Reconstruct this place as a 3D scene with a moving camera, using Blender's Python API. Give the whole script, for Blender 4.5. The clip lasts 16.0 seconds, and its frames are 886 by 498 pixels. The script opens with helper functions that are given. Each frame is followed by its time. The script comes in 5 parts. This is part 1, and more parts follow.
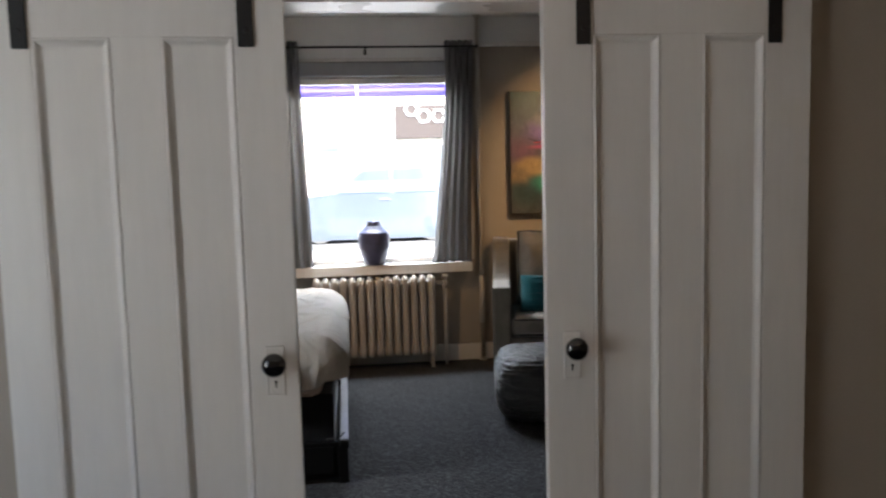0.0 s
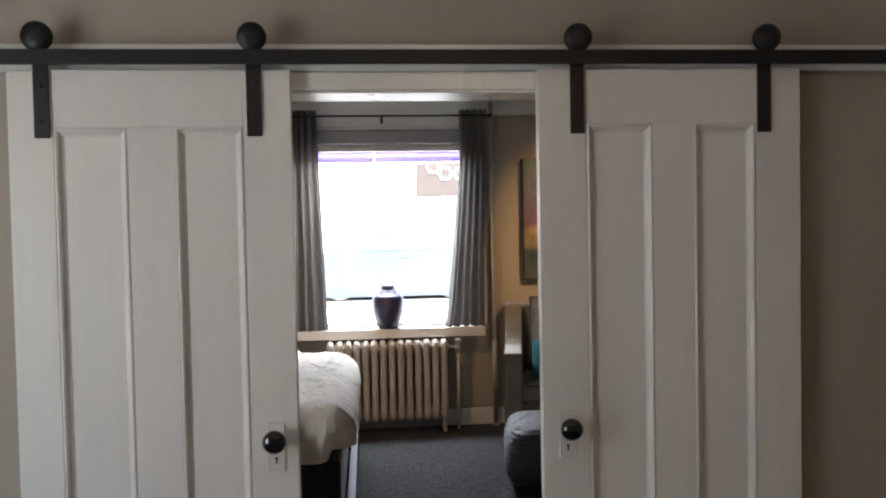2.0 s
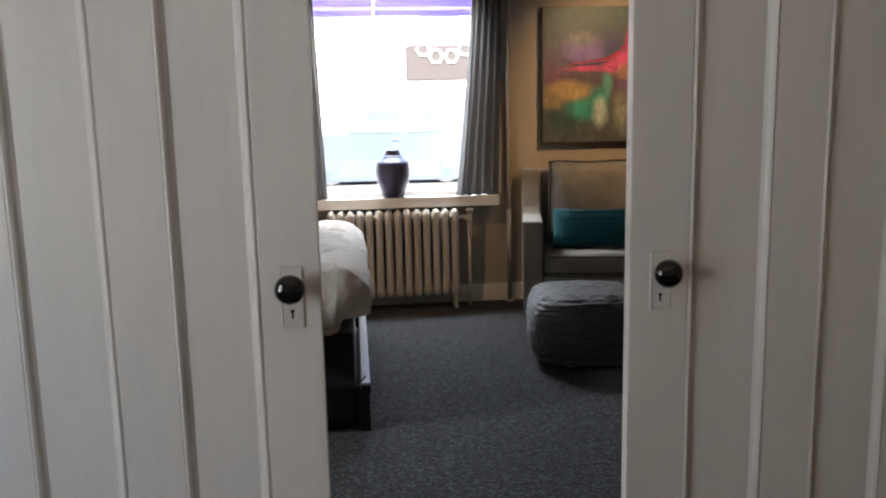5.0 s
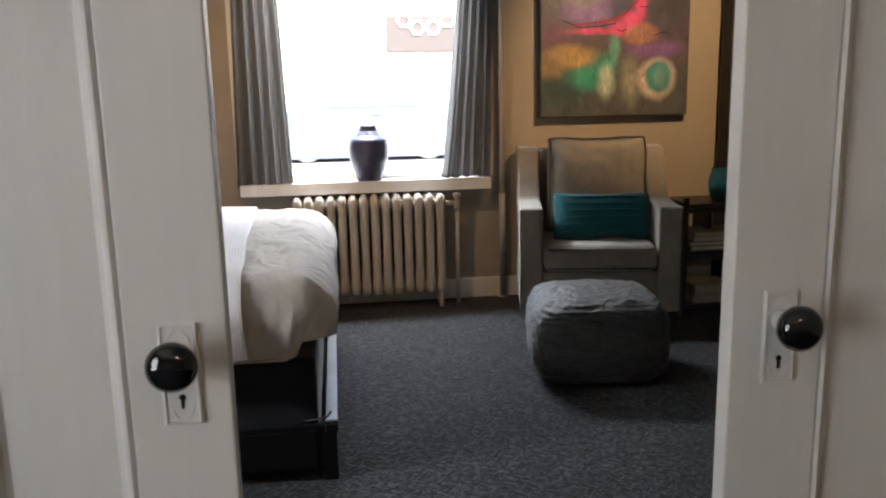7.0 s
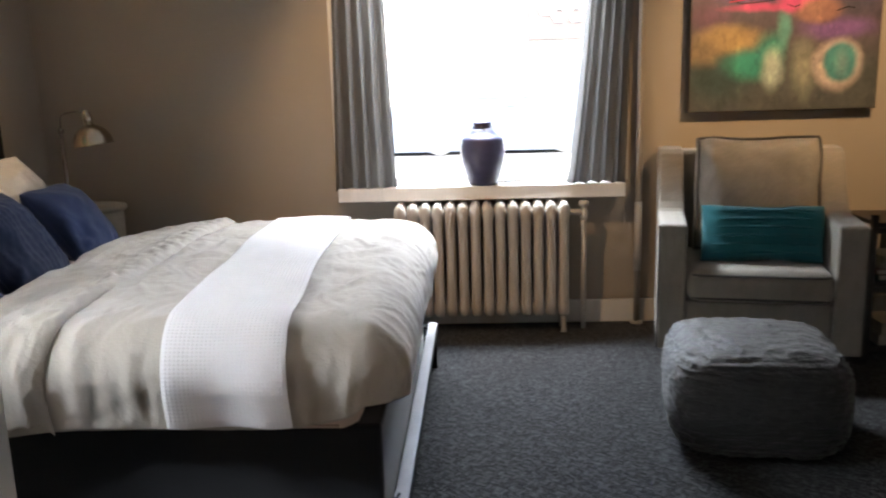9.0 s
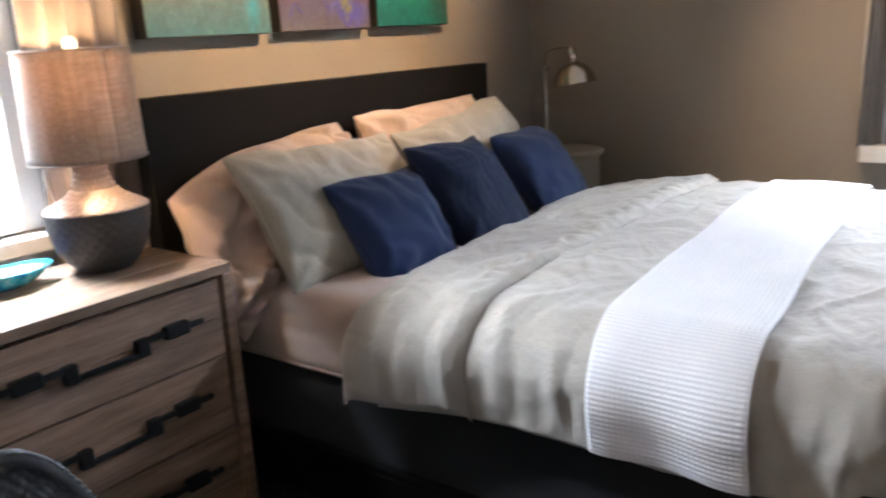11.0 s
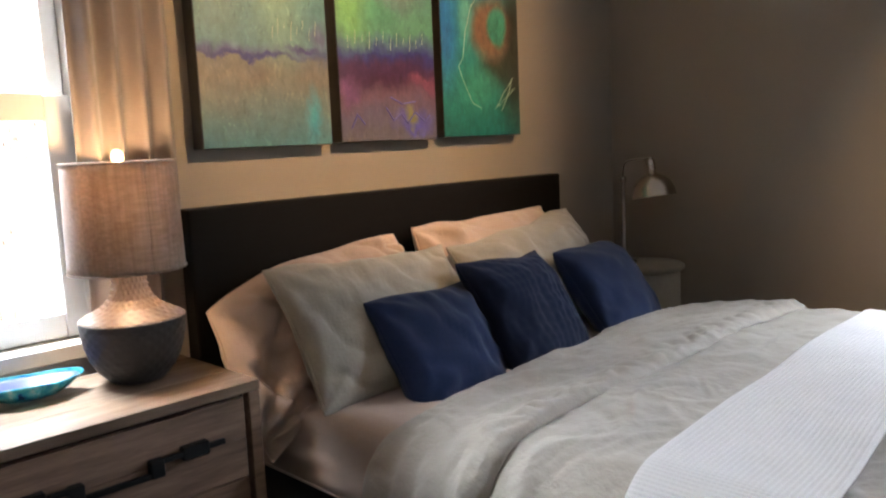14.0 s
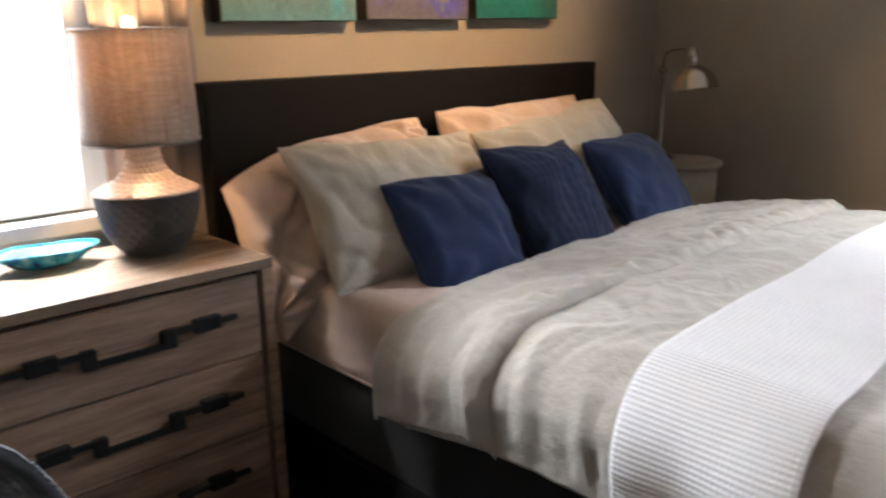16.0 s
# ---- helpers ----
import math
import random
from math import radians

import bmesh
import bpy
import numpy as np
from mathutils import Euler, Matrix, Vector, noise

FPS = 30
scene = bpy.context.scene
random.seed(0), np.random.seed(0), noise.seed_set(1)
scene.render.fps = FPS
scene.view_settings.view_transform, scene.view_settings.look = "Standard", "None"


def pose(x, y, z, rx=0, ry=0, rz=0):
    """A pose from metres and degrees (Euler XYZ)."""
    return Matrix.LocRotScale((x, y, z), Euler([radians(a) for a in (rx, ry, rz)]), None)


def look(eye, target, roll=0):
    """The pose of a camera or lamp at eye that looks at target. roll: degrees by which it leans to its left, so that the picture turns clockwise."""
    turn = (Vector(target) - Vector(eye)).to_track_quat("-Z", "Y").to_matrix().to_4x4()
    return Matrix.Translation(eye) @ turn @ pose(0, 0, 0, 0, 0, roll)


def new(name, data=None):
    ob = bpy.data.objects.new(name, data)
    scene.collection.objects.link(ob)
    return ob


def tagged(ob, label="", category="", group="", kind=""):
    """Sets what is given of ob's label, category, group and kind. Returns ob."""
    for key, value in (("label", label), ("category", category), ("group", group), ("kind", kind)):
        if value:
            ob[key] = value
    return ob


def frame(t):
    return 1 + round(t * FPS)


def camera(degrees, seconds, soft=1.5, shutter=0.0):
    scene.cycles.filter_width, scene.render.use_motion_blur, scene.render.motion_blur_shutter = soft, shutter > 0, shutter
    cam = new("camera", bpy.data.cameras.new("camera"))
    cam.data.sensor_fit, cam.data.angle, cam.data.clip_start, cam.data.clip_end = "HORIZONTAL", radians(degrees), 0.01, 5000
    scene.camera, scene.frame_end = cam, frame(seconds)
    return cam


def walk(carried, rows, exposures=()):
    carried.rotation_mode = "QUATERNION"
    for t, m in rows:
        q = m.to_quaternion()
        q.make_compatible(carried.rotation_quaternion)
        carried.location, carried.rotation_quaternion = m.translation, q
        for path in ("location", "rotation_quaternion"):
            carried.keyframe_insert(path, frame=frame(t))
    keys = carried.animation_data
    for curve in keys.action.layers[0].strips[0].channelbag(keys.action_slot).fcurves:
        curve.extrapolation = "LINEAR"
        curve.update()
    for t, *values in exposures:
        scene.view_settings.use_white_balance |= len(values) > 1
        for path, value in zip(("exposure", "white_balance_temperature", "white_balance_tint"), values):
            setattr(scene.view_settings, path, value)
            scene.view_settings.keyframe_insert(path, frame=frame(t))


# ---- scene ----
cam = camera(57.4, 16.0, 2.1, 0.4)
PATH = [
    (0, (0.043, 0.088, 1.513), (0.278, 2.064, 1.316), -1.5),
    (0.5, (0.08, 0.01, 1.587), (0.168, 2.003, 1.444), -2.0),
    (1, (0.127, 0.019, 1.607), (0.405, 1.999, 1.59), -0.8),
    (1.5, (0.118, 0.01, 1.605), (0.341, 1.998, 1.571), -1.1),
    (2, (0.107, 0.01, 1.595), (0.291, 2.0, 1.533), -1.1),
    (2.5, (0.091, 0.024, 1.544), (0.246, 2.018, 1.507), -1.5),
    (3, (0.043, 0.113, 1.477), (0.159, 2.109, 1.433), -1.2),
    (3.5, (-0.011, 0.202, 1.439), (0.227, 2.187, 1.39), -1.4),
    (4, (-0.063, 0.284, 1.401), (0.184, 2.261, 1.226), -1.8),
    (4.5, (-0.021, 0.413, 1.375), (0.223, 2.381, 1.119), -0.9),
    (5, (-0.019, 0.559, 1.354), (0.191, 2.522, 1.03), -1.2),
    (7.3, (0.065, 1.389, 1.327), (0.318, 3.334, 0.936), -1.2),
    (7.5, (0.074, 1.448, 1.334), (0.323, 3.392, 0.939), -1.1),
    (8, (0.162, 1.597, 1.324), (0.356, 3.548, 0.931), -0.6),
    (8.2, (0.225, 1.663, 1.334), (0.37, 3.618, 0.94), -0.6),
    (10.3, (0.194, 2.39, 1.324), (-0.554, 4.185, 0.856), -3.8),
    (10.5, (0.164, 2.435, 1.313), (-0.718, 4.163, 0.828), -3.8),
    (10.6, (0.151, 2.44, 1.319), (-0.787, 4.137, 0.825), -3.6),
    (11, (0.109, 2.497, 1.33), (-1.065, 4.034, 0.822), -3.3),
    (11.5, (0.091, 2.561, 1.334), (-1.278, 3.918, 0.8), -3.8),
    (12, (0.112, 2.649, 1.368), (-1.391, 3.932, 1.063), -2.6),
    (12.5, (0.141, 2.678, 1.384), (-1.358, 3.986, 1.181), -2.8),
    (13, (0.144, 2.694, 1.38), (-1.318, 4.05, 1.224), -2.5),
    (13.5, (0.158, 2.704, 1.381), (-1.27, 4.09, 1.185), -2.5),
    (14, (0.157, 2.715, 1.369), (-1.234, 4.127, 1.103), -2.5),
    (14.5, (0.158, 2.737, 1.343), (-1.205, 4.162, 1.008), -2.7),
    (15, (0.143, 2.748, 1.332), (-1.361, 4.009, 0.944), -2.4),
    (15.5, (0.144, 2.746, 1.315), (-1.409, 3.921, 0.86), -1.2),
    (16, (0.16, 2.791, 1.317), (-1.27, 4.095, 0.809), -1.1),
]
walk(cam, [(t, look(eye, target, roll)) for t, eye, target, roll in PATH],
     [(0.0, 3.1, 6400, 10), (1.0, 3.35, 6500, 10), (3.5, 3.35, 6500, 10), (5.0, 3.2, 6500, 10), (7.5, 3.65, 6500, 10), (8.2, 3.85, 6500, 10), (10.3, 3.85, 6050, 10), (11.0, 4.05, 5950, 10), (11.5, 3.9, 5950, 10), (12.0, 3.65, 6100, 10),
      (12.5, 3.2, 6100, 10), (13.5, 3.2, 6150, 10), (14.0, 3.4, 6300, 10), (14.5, 3.7, 6400, 10), (15.0, 3.85, 6450, 10), (15.5, 3.8, 6450, 10), (16.0, 3.85, 6500, 10)])

# ---------------------------------------------------------------- light
world = bpy.data.worlds.new("sky")
scene.world = world
world.use_nodes = True
wn, wl = world.node_tree.nodes, world.node_tree.links
sky = wn.new("ShaderNodeTexSky")
sky.sky_type, sky.sun_disc = "NISHITA", False
sky.sun_elevation, sky.sun_rotation = radians(48), radians(170)
wl.new(sky.outputs[0], wn["Background"].inputs[0])
wn["Background"].inputs[1].default_value = 0.14


def lamp(name, kind, m, energy, color, **more):
    data = bpy.data.lights.new(name, kind)
    data.energy, data.color = energy, color
    if kind == "SUN":
        data.angle = more["angle"]
    if kind == "AREA":
        data.shape, data.size, data.size_y = "RECTANGLE", more["size"], more["size_y"]
    if kind == "SPOT":
        data.spot_size, data.spot_blend, data.shadow_soft_size = more["spot"], more["blend"], more["soft"]
    if kind == "POINT":
        data.shadow_soft_size = more["soft"]
    ob = new(name, data)
    ob.matrix_world = m
    return ob


WARM = (1.0, 0.62, 0.30)
lamp("sun", "SUN", look((0.17, -0.67, 0.74), (0, 0, 0)), 5.0, (1.0, 0.95, 0.88), angle=radians(0.5))
lamp("hall_window_light", "AREA", look((-2.18, 0.60, 1.30), (0.0, 0.60, 1.20)), 1.65, (0.78, 0.89, 1.0), size=1.3, size_y=1.5)
lamp("hall_ceiling_light", "POINT", pose(0.80, -0.55, 2.52), 1.5, (1.0, 0.66, 0.40), soft=0.06)
lamp("spot_light_bed", "SPOT", look((-0.40, 4.70, 2.50), (-2.17, 4.72, 1.86)), 21, WARM, spot=radians(74), blend=0.75, soft=0.03)
lamp("spot_light_north", "SPOT", look((1.95, 4.55, 2.50), (1.95, 6.36, 1.45)), 16, WARM, spot=radians(58), blend=0.7, soft=0.03)
lamp("spot_light_window", "SPOT", look((-0.40, 4.86, 2.50), (0.02, 6.36, 1.0)), 7, WARM, spot=radians(70), blend=0.6, soft=0.03)
lamp("table_lamp_light", "POINT", pose(-1.90, 3.62, 1.30), 0.95, WARM, soft=0.03)
# unseen area lamps added outside both windows to strengthen the sky's light indoors
lamp("west_sky_fill", "AREA", look((-2.85, 3.35, 2.62), (-1.6, 3.6, 0.7)), 45, (0.88, 0.94, 1.0), size=0.8, size_y=0.8)
lamp("north_sky_fill", "AREA", look((0.24, 6.80, 2.52), (0.3, 4.6, 0.9)), 32, (0.88, 0.94, 1.0), size=1.3, size_y=0.45)


# ---------------------------------------------------------------- materials
def node_material(name):
    m = bpy.data.materials.new(name)
    m.use_nodes = True
    t = m.node_tree
    return m, t.nodes, t.links, t.nodes["Principled BSDF"]


def noise_node(n, l, scale, detail=4.0, rough=0.6, stretch=(1, 1, 1), coord="Object", turn=(0, 0, 0)):
    c, mp, tx = n.new("ShaderNodeTexCoord"), n.new("ShaderNodeMapping"), n.new("ShaderNodeTexNoise")
    mp.inputs["Scale"].default_value = stretch
    mp.inputs["Rotation"].default_value = turn
    tx.inputs["Scale"].default_value, tx.inputs["Detail"].default_value, tx.inputs["Roughness"].default_value = scale, detail, rough
    l.new(c.outputs[coord], mp.inputs[0])
    l.new(mp.outputs[0], tx.inputs["Vector"])
    return tx


def ramp(n, l, fac, stops):
    r = n.new("ShaderNodeValToRGB")
    e = r.color_ramp.elements
    while len(e) < len(stops):
        e.new(0.5)
    for k, (p, c) in enumerate(stops):
        e[k].position, e[k].color = p, (*c, 1)
    l.new(fac, r.inputs[0])
    return r


def mixed(n, l, fac, a, b, blend="MIX"):
    m = n.new("ShaderNodeMix")
    m.data_type, m.blend_type = "RGBA", blend
    for sock, v in ((m.inputs[0], fac), (m.inputs[6], a), (m.inputs[7], b)):
        if isinstance(v, (int, float)):
            sock.default_value = v
        elif isinstance(v, tuple):
            sock.default_value = (*v, 1)
        else:
            l.new(v, sock)
    return m.outputs[2]


def bump(n, l, bsdf, height, strength, distance=0.01):
    b = n.new("ShaderNodeBump")
    b.inputs["Strength"].default_value, b.inputs["Distance"].default_value = strength, distance
    l.new(height, b.inputs["Height"])
    old = bsdf.inputs["Normal"].links
    if old:
        l.new(old[0].from_socket, b.inputs["Normal"])
    l.new(b.outputs[0], bsdf.inputs["Normal"])


def surface(name, color, rough=0.6, vary=0.12, grain=60, big=3.0, bumped=0.15, depth=0.002, metal=0.0, stretch=(1, 1, 1), sheen=0.0, coat=0.0, spec=0.5):
    """A plain surface with fine grain, large soft stains and relief."""
    m, n, l, b = node_material(name)
    fine = noise_node(n, l, grain, 5, 0.65, stretch)
    large = noise_node(n, l, big, 3, 0.55, stretch)
    lo, hi = tuple(c * (1 - vary) for c in color), tuple(min(1, c * (1 + vary)) for c in color)
    r1 = ramp(n, l, large.outputs["Fac"], [(0.3, lo), (0.7, hi)])
    r2 = ramp(n, l, fine.outputs["Fac"], [(0.3, (1 - vary,) * 3), (0.7, (1, 1, 1))])
    l.new(mixed(n, l, 1.0, r1.outputs[0], r2.outputs[0], "MULTIPLY"), b.inputs["Base Color"])
    rr = n.new("ShaderNodeMapRange")
    rr.inputs[3].default_value, rr.inputs[4].default_value = rough * 0.85, min(1, rough * 1.15)
    l.new(large.outputs["Fac"], rr.inputs[0])
    l.new(rr.outputs[0], b.inputs["Roughness"])
    b.inputs["Metallic"].default_value = metal
    b.inputs["Sheen Weight"].default_value = sheen
    b.inputs["Coat Weight"].default_value = coat
    b.inputs["Specular IOR Level"].default_value = spec
    if bumped:
        bump(n, l, b, fine.outputs["Fac"], bumped, depth)
    return m


def fabric(name, color, weave=900, vary=0.10, rough=0.9, sheen=0.25, crease=0.25, spec=0.2, crease_scale=9.0, slub=0.0):
    """Woven cloth: crossed threads, slubs and soft creases."""
    m = surface(name, color, rough, vary, 220, 4.0, 0.12, 0.001, sheen=sheen, spec=spec)
    n, l = m.node_tree.nodes, m.node_tree.links
    b = n["Principled BSDF"]
    for turn in ((1, 0.06, 1), (0.06, 1, 0.06)):
        tx = noise_node(n, l, weave / 4, 2, 0.5, turn)
        bump(n, l, b, tx.outputs["Fac"], 0.25, 0.0008)
        if slub:
            old = b.inputs["Base Color"].links[0].from_socket
            r = ramp(n, l, tx.outputs["Fac"], [(0.3, (1 - slub,) * 3), (0.7, (1, 1, 1))])
            l.new(mixed(n, l, 1.0, old, r.outputs[0], "MULTIPLY"), b.inputs["Base Color"])
    cr = noise_node(n, l, crease_scale, 4, 0.6, (1, 1, 1))
    bump(n, l, b, cr.outputs["Fac"], crease, 0.012)
    return m


def wood(name, dark, light, scale=7.0, rough=0.55, along=(1, 0.09, 1)):
    m, n, l, b = node_material(name)
    ring = noise_node(n, l, scale * 4, 6, 0.7, along)
    large = noise_node(n, l, scale * 0.6, 3, 0.5, (1, 0.4, 1))
    info = n.new("ShaderNodeObjectInfo")
    r = ramp(n, l, ring.outputs["Fac"], [(0.28, dark), (0.5, tuple((a + c) / 2 for a, c in zip(dark, light))), (0.72, light)])
    r2 = ramp(n, l, large.outputs["Fac"], [(0.3, (0.62, 0.62, 0.62)), (0.7, (1, 1, 1))])
    r3 = ramp(n, l, info.outputs["Random"], [(0.0, (0.75, 0.75, 0.75)), (1.0, (1, 1, 1))])
    c = mixed(n, l, 1.0, mixed(n, l, 1.0, r.outputs[0], r2.outputs[0], "MULTIPLY"), r3.outputs[0], "MULTIPLY")
    l.new(c, b.inputs["Base Color"])
    b.inputs["Roughness"].default_value = rough
    bump(n, l, b, ring.outputs["Fac"], 0.35, 0.002)
    return m


def pane_material(name):
    """Clear thin glass: lets the light straight through, with a faint mirror."""
    m, n, l, b = node_material(name)
    tr, gl, mx, fr = n.new("ShaderNodeBsdfTransparent"), n.new("ShaderNodeBsdfGlossy"), n.new("ShaderNodeMixShader"), n.new("ShaderNodeFresnel")
    gl.inputs["Roughness"].default_value = 0.02
    fr.inputs[0].default_value = 1.3
    l.new(fr.outputs[0], mx.inputs[0])
    l.new(tr.outputs[0], mx.inputs[1])
    l.new(gl.outputs[0], mx.inputs[2])
    l.new(mx.outputs[0], n["Material Output"].inputs[0])
    return m


def glow(name, color, strength):
    m, n, l, b = node_material(name)
    b.inputs["Base Color"].default_value = (*color, 1)
    b.inputs["Emission Color"].default_value = (*color, 1)
    b.inputs["Emission Strength"].default_value = strength
    return m


def art(name, axis, rows, blobs, seed=0.0, streak=0.3, wobble=0.18):
    """Abstract acrylic: bands of colour up the canvas, then patches over them, all broken up by brushwork."""
    m, n, l, b = node_material(name)
    c = n.new("ShaderNodeTexCoord")
    sep = n.new("ShaderNodeSeparateXYZ")
    l.new(c.outputs["Generated"], sep.inputs[0])
    flat = n.new("ShaderNodeCombineXYZ")
    l.new(sep.outputs[axis], flat.inputs[0])
    l.new(sep.outputs[2], flat.inputs[1])
    flat.inputs[2].default_value = seed
    tx = n.new("ShaderNodeTexNoise")
    tx.inputs["Scale"].default_value, tx.inputs["Detail"].default_value, tx.inputs["Roughness"].default_value = 3.2, 8, 0.64
    l.new(flat.outputs[0], tx.inputs["Vector"])
    sub, sc, add = n.new("ShaderNodeVectorMath"), n.new("ShaderNodeVectorMath"), n.new("ShaderNodeVectorMath")
    sub.operation, sc.operation, add.operation = "SUBTRACT", "SCALE", "ADD"
    sub.inputs[1].default_value = (0.5, 0.5, 0.5)
    sc.inputs["Scale"].default_value = wobble * 2
    l.new(tx.outputs["Color"], sub.inputs[0])
    l.new(sub.outputs[0], sc.inputs[0])
    l.new(sc.outputs[0], add.inputs[0])
    l.new(flat.outputs[0], add.inputs[1])
    s2 = n.new("ShaderNodeSeparateXYZ")
    l.new(add.outputs[0], s2.inputs[0])
    color = ramp(n, l, s2.outputs[1], rows).outputs[0]
    for x, z, rx, rz, col, soft in blobs:
        mp, ln, mr = n.new("ShaderNodeMapping"), n.new("ShaderNodeVectorMath"), n.new("ShaderNodeMapRange")
        mp.inputs["Scale"].default_value = (1 / rx, 1 / rz, 0)
        mp.inputs["Location"].default_value = (-x / rx, -z / rz, 0)
        ln.operation = "LENGTH"
        mr.interpolation_type = "SMOOTHSTEP"
        mr.inputs[1].default_value, mr.inputs[2].default_value = 1.0 + soft, 1.0 - soft
        l.new(add.outputs[0], mp.inputs[0])
        l.new(mp.outputs[0], ln.inputs[0])
        l.new(ln.outputs["Value"], mr.inputs[0])
        color = mixed(n, l, mr.outputs[0], color, col)
    for scale, lo, hi, tint, amount in ((13, 0.56, 0.70, (1.7, 1.75, 1.5), 0.5), (18, 0.42, 0.32, (0.45, 0.45, 0.52), 0.5), (38, 0.62, 0.70, (2.2, 2.1, 1.7), 0.4)):
        dn, dm, dr_ = n.new("ShaderNodeTexNoise"), n.new("ShaderNodeMapping"), n.new("ShaderNodeMapRange")
        dn.inputs["Scale"].default_value, dn.inputs["Detail"].default_value, dn.inputs["Roughness"].default_value = scale, 5, 0.6
        dm.inputs["Location"].default_value = (scale, seed, seed)
        dm.inputs["Scale"].default_value = (1.7, 0.55, 1)
        dr_.inputs[1].default_value, dr_.inputs[2].default_value, dr_.inputs[4].default_value = lo, hi, amount
        l.new(add.outputs[0], dm.inputs[0])
        l.new(dm.outputs[0], dn.inputs["Vector"])
        l.new(dn.outputs["Fac"], dr_.inputs[0])
        color = mixed(n, l, dr_.outputs[0], color, mixed(n, l, 1.0, color, tint, "MULTIPLY"))
    st = n.new("ShaderNodeTexNoise")
    st.inputs["Scale"].default_value, st.inputs["Detail"].default_value, st.inputs["Roughness"].default_value = 7.0, 12, 0.75
    sm = n.new("ShaderNodeMapping")
    sm.inputs["Scale"].default_value = (1.7, 1.3, 1)
    l.new(flat.outputs[0], sm.inputs[0])
    l.new(sm.outputs[0], st.inputs["Vector"])
    r = ramp(n, l, st.outputs["Fac"], [(0.3, (1 - streak * 1.6,) * 3), (0.55, (1, 1, 1)), (0.75, (1 + streak, 1 + streak, 1 + streak * 0.8))])
    glaze = mixed(n, l, 1.0, r.outputs[0], (0.95, 1.0, 1.30), "MULTIPLY")
    l.new(mixed(n, l, 1.0, color, glaze, "MULTIPLY"), b.inputs["Base Color"])
    b.inputs["Roughness"].default_value = 0.45
    bump(n, l, b, st.outputs["Fac"], 0.3, 0.003)
    return m


WALL = surface("wall_paint_taupe", (0.33, 0.285, 0.235), 0.75, 0.05, 180, 1.2, 0.10, 0.001)
CEIL = surface("ceiling_paint_white", (0.72, 0.72, 0.71), 0.85, 0.04, 90, 1.0, 0.10, 0.001)
TRIM = surface("trim_paint_white", (0.70, 0.68, 0.65), 0.27, 0.05, 60, 2.0, 0.10, 0.001, stretch=(1, 1, 0.15))
DOOR = surface("door_paint_white", (0.66, 0.64, 0.61), 0.38, 0.05, 40, 2.2, 0.16, 0.0015, stretch=(1, 1, 0.12))
IRON = surface("black_iron", (0.012, 0.012, 0.013), 0.5, 0.2, 120, 4, 0.2, 0.001, metal=0.3)
PORCELAIN = surface("black_porcelain", (0.006, 0.006, 0.007), 0.10, 0.1, 30, 4, 0.0, coat=0.6)
RADPAINT = surface("radiator_enamel", (0.46, 0.43, 0.395), 0.35, 0.08, 60, 5, 0.12, 0.001)
CURTAIN = fabric("curtain_grey", (0.17, 0.17, 0.175), 700, 0.10, crease=0.15)
CURTAIN_W = fabric("curtain_taupe_lined", (0.24, 0.20, 0.185), 700, 0.10, crease=0.15)
DRAPE = fabric("drape_dark_brown", (0.014, 0.011, 0.010), 500, 0.15)
BLACKCLOTH = fabric("black_upholstery", (0.012, 0.013, 0.016), 500, 0.2, crease=0.1)
BLACKWOOD = surface("black_brown_veneer", (0.0045, 0.004, 0.004), 0.7, 0.25, 60, 6, 0.15, 0.001, stretch=(1, 0.1, 1), spec=0.15)
RAILTOP = surface("pale_grey_rail_cap", (0.42, 0.42, 0.44), 0.3, 0.1, 60, 6, 0.05, 0.001)
SHEET = fabric("sheet_blush", (0.60, 0.47, 0.40), 1200, 0.06, crease=0.35)
DUVET = fabric("duvet_linen_grey", (0.455, 0.415, 0.36), 900, 0.06, crease=0.6, crease_scale=14)
SHAM = fabric("sham_linen_beige", (0.46, 0.42, 0.345), 800, 0.07, crease=0.6, crease_scale=14, slub=0.06)
CASE = fabric("pillowcase_blush", (0.56, 0.43, 0.355), 1000, 0.06, crease=0.95, crease_scale=9)
WAFFLE = fabric("waffle_cotton_white", (0.80, 0.78, 0.79), 900, 0.04, crease=0.1)
VELVET = fabric("velvet_blue", (0.017, 0.030, 0.086), 1500, 0.25, sheen=0.15, crease=0.25, crease_scale=9)
NAVY = fabric("knit_navy", (0.009, 0.016, 0.047), 500, 0.2, sheen=0.1, crease=0.3)
CHAIRCLOTH = fabric("chair_tweed_grey", (0.29, 0.265, 0.23), 700, 0.14, crease=0.2, slub=0.10)
PIPING = fabric("piping_dark_grey", (0.07, 0.065, 0.06), 700, 0.1)
TEAL = fabric("teal_knit", (0.008, 0.10, 0.12), 400, 0.15, crease=0.2)
POUF = surface("pouf_woven_charcoal", (0.030, 0.0275, 0.026), 0.6, 0.65, 45, 9, 1.0, 0.02, stretch=(0.25, 0.25, 1), sheen=0.2)
TEALGLAZE = surface("teal_glaze", (0.02, 0.17, 0.18), 0.25, 0.2, 30, 6, 0.05, coat=0.3)
DRESSWOOD = wood("rustic_acacia", (0.17, 0.097, 0.062), (0.54, 0.355, 0.245), 8)
DRESSTOP = wood("rustic_acacia_top", (0.20, 0.13, 0.09), (0.42, 0.31, 0.23), 6, 0.27)
DARKWOOD = wood("dark_stained_wood", (0.012, 0.009, 0.008), (0.035, 0.026, 0.021), 8, 0.4)
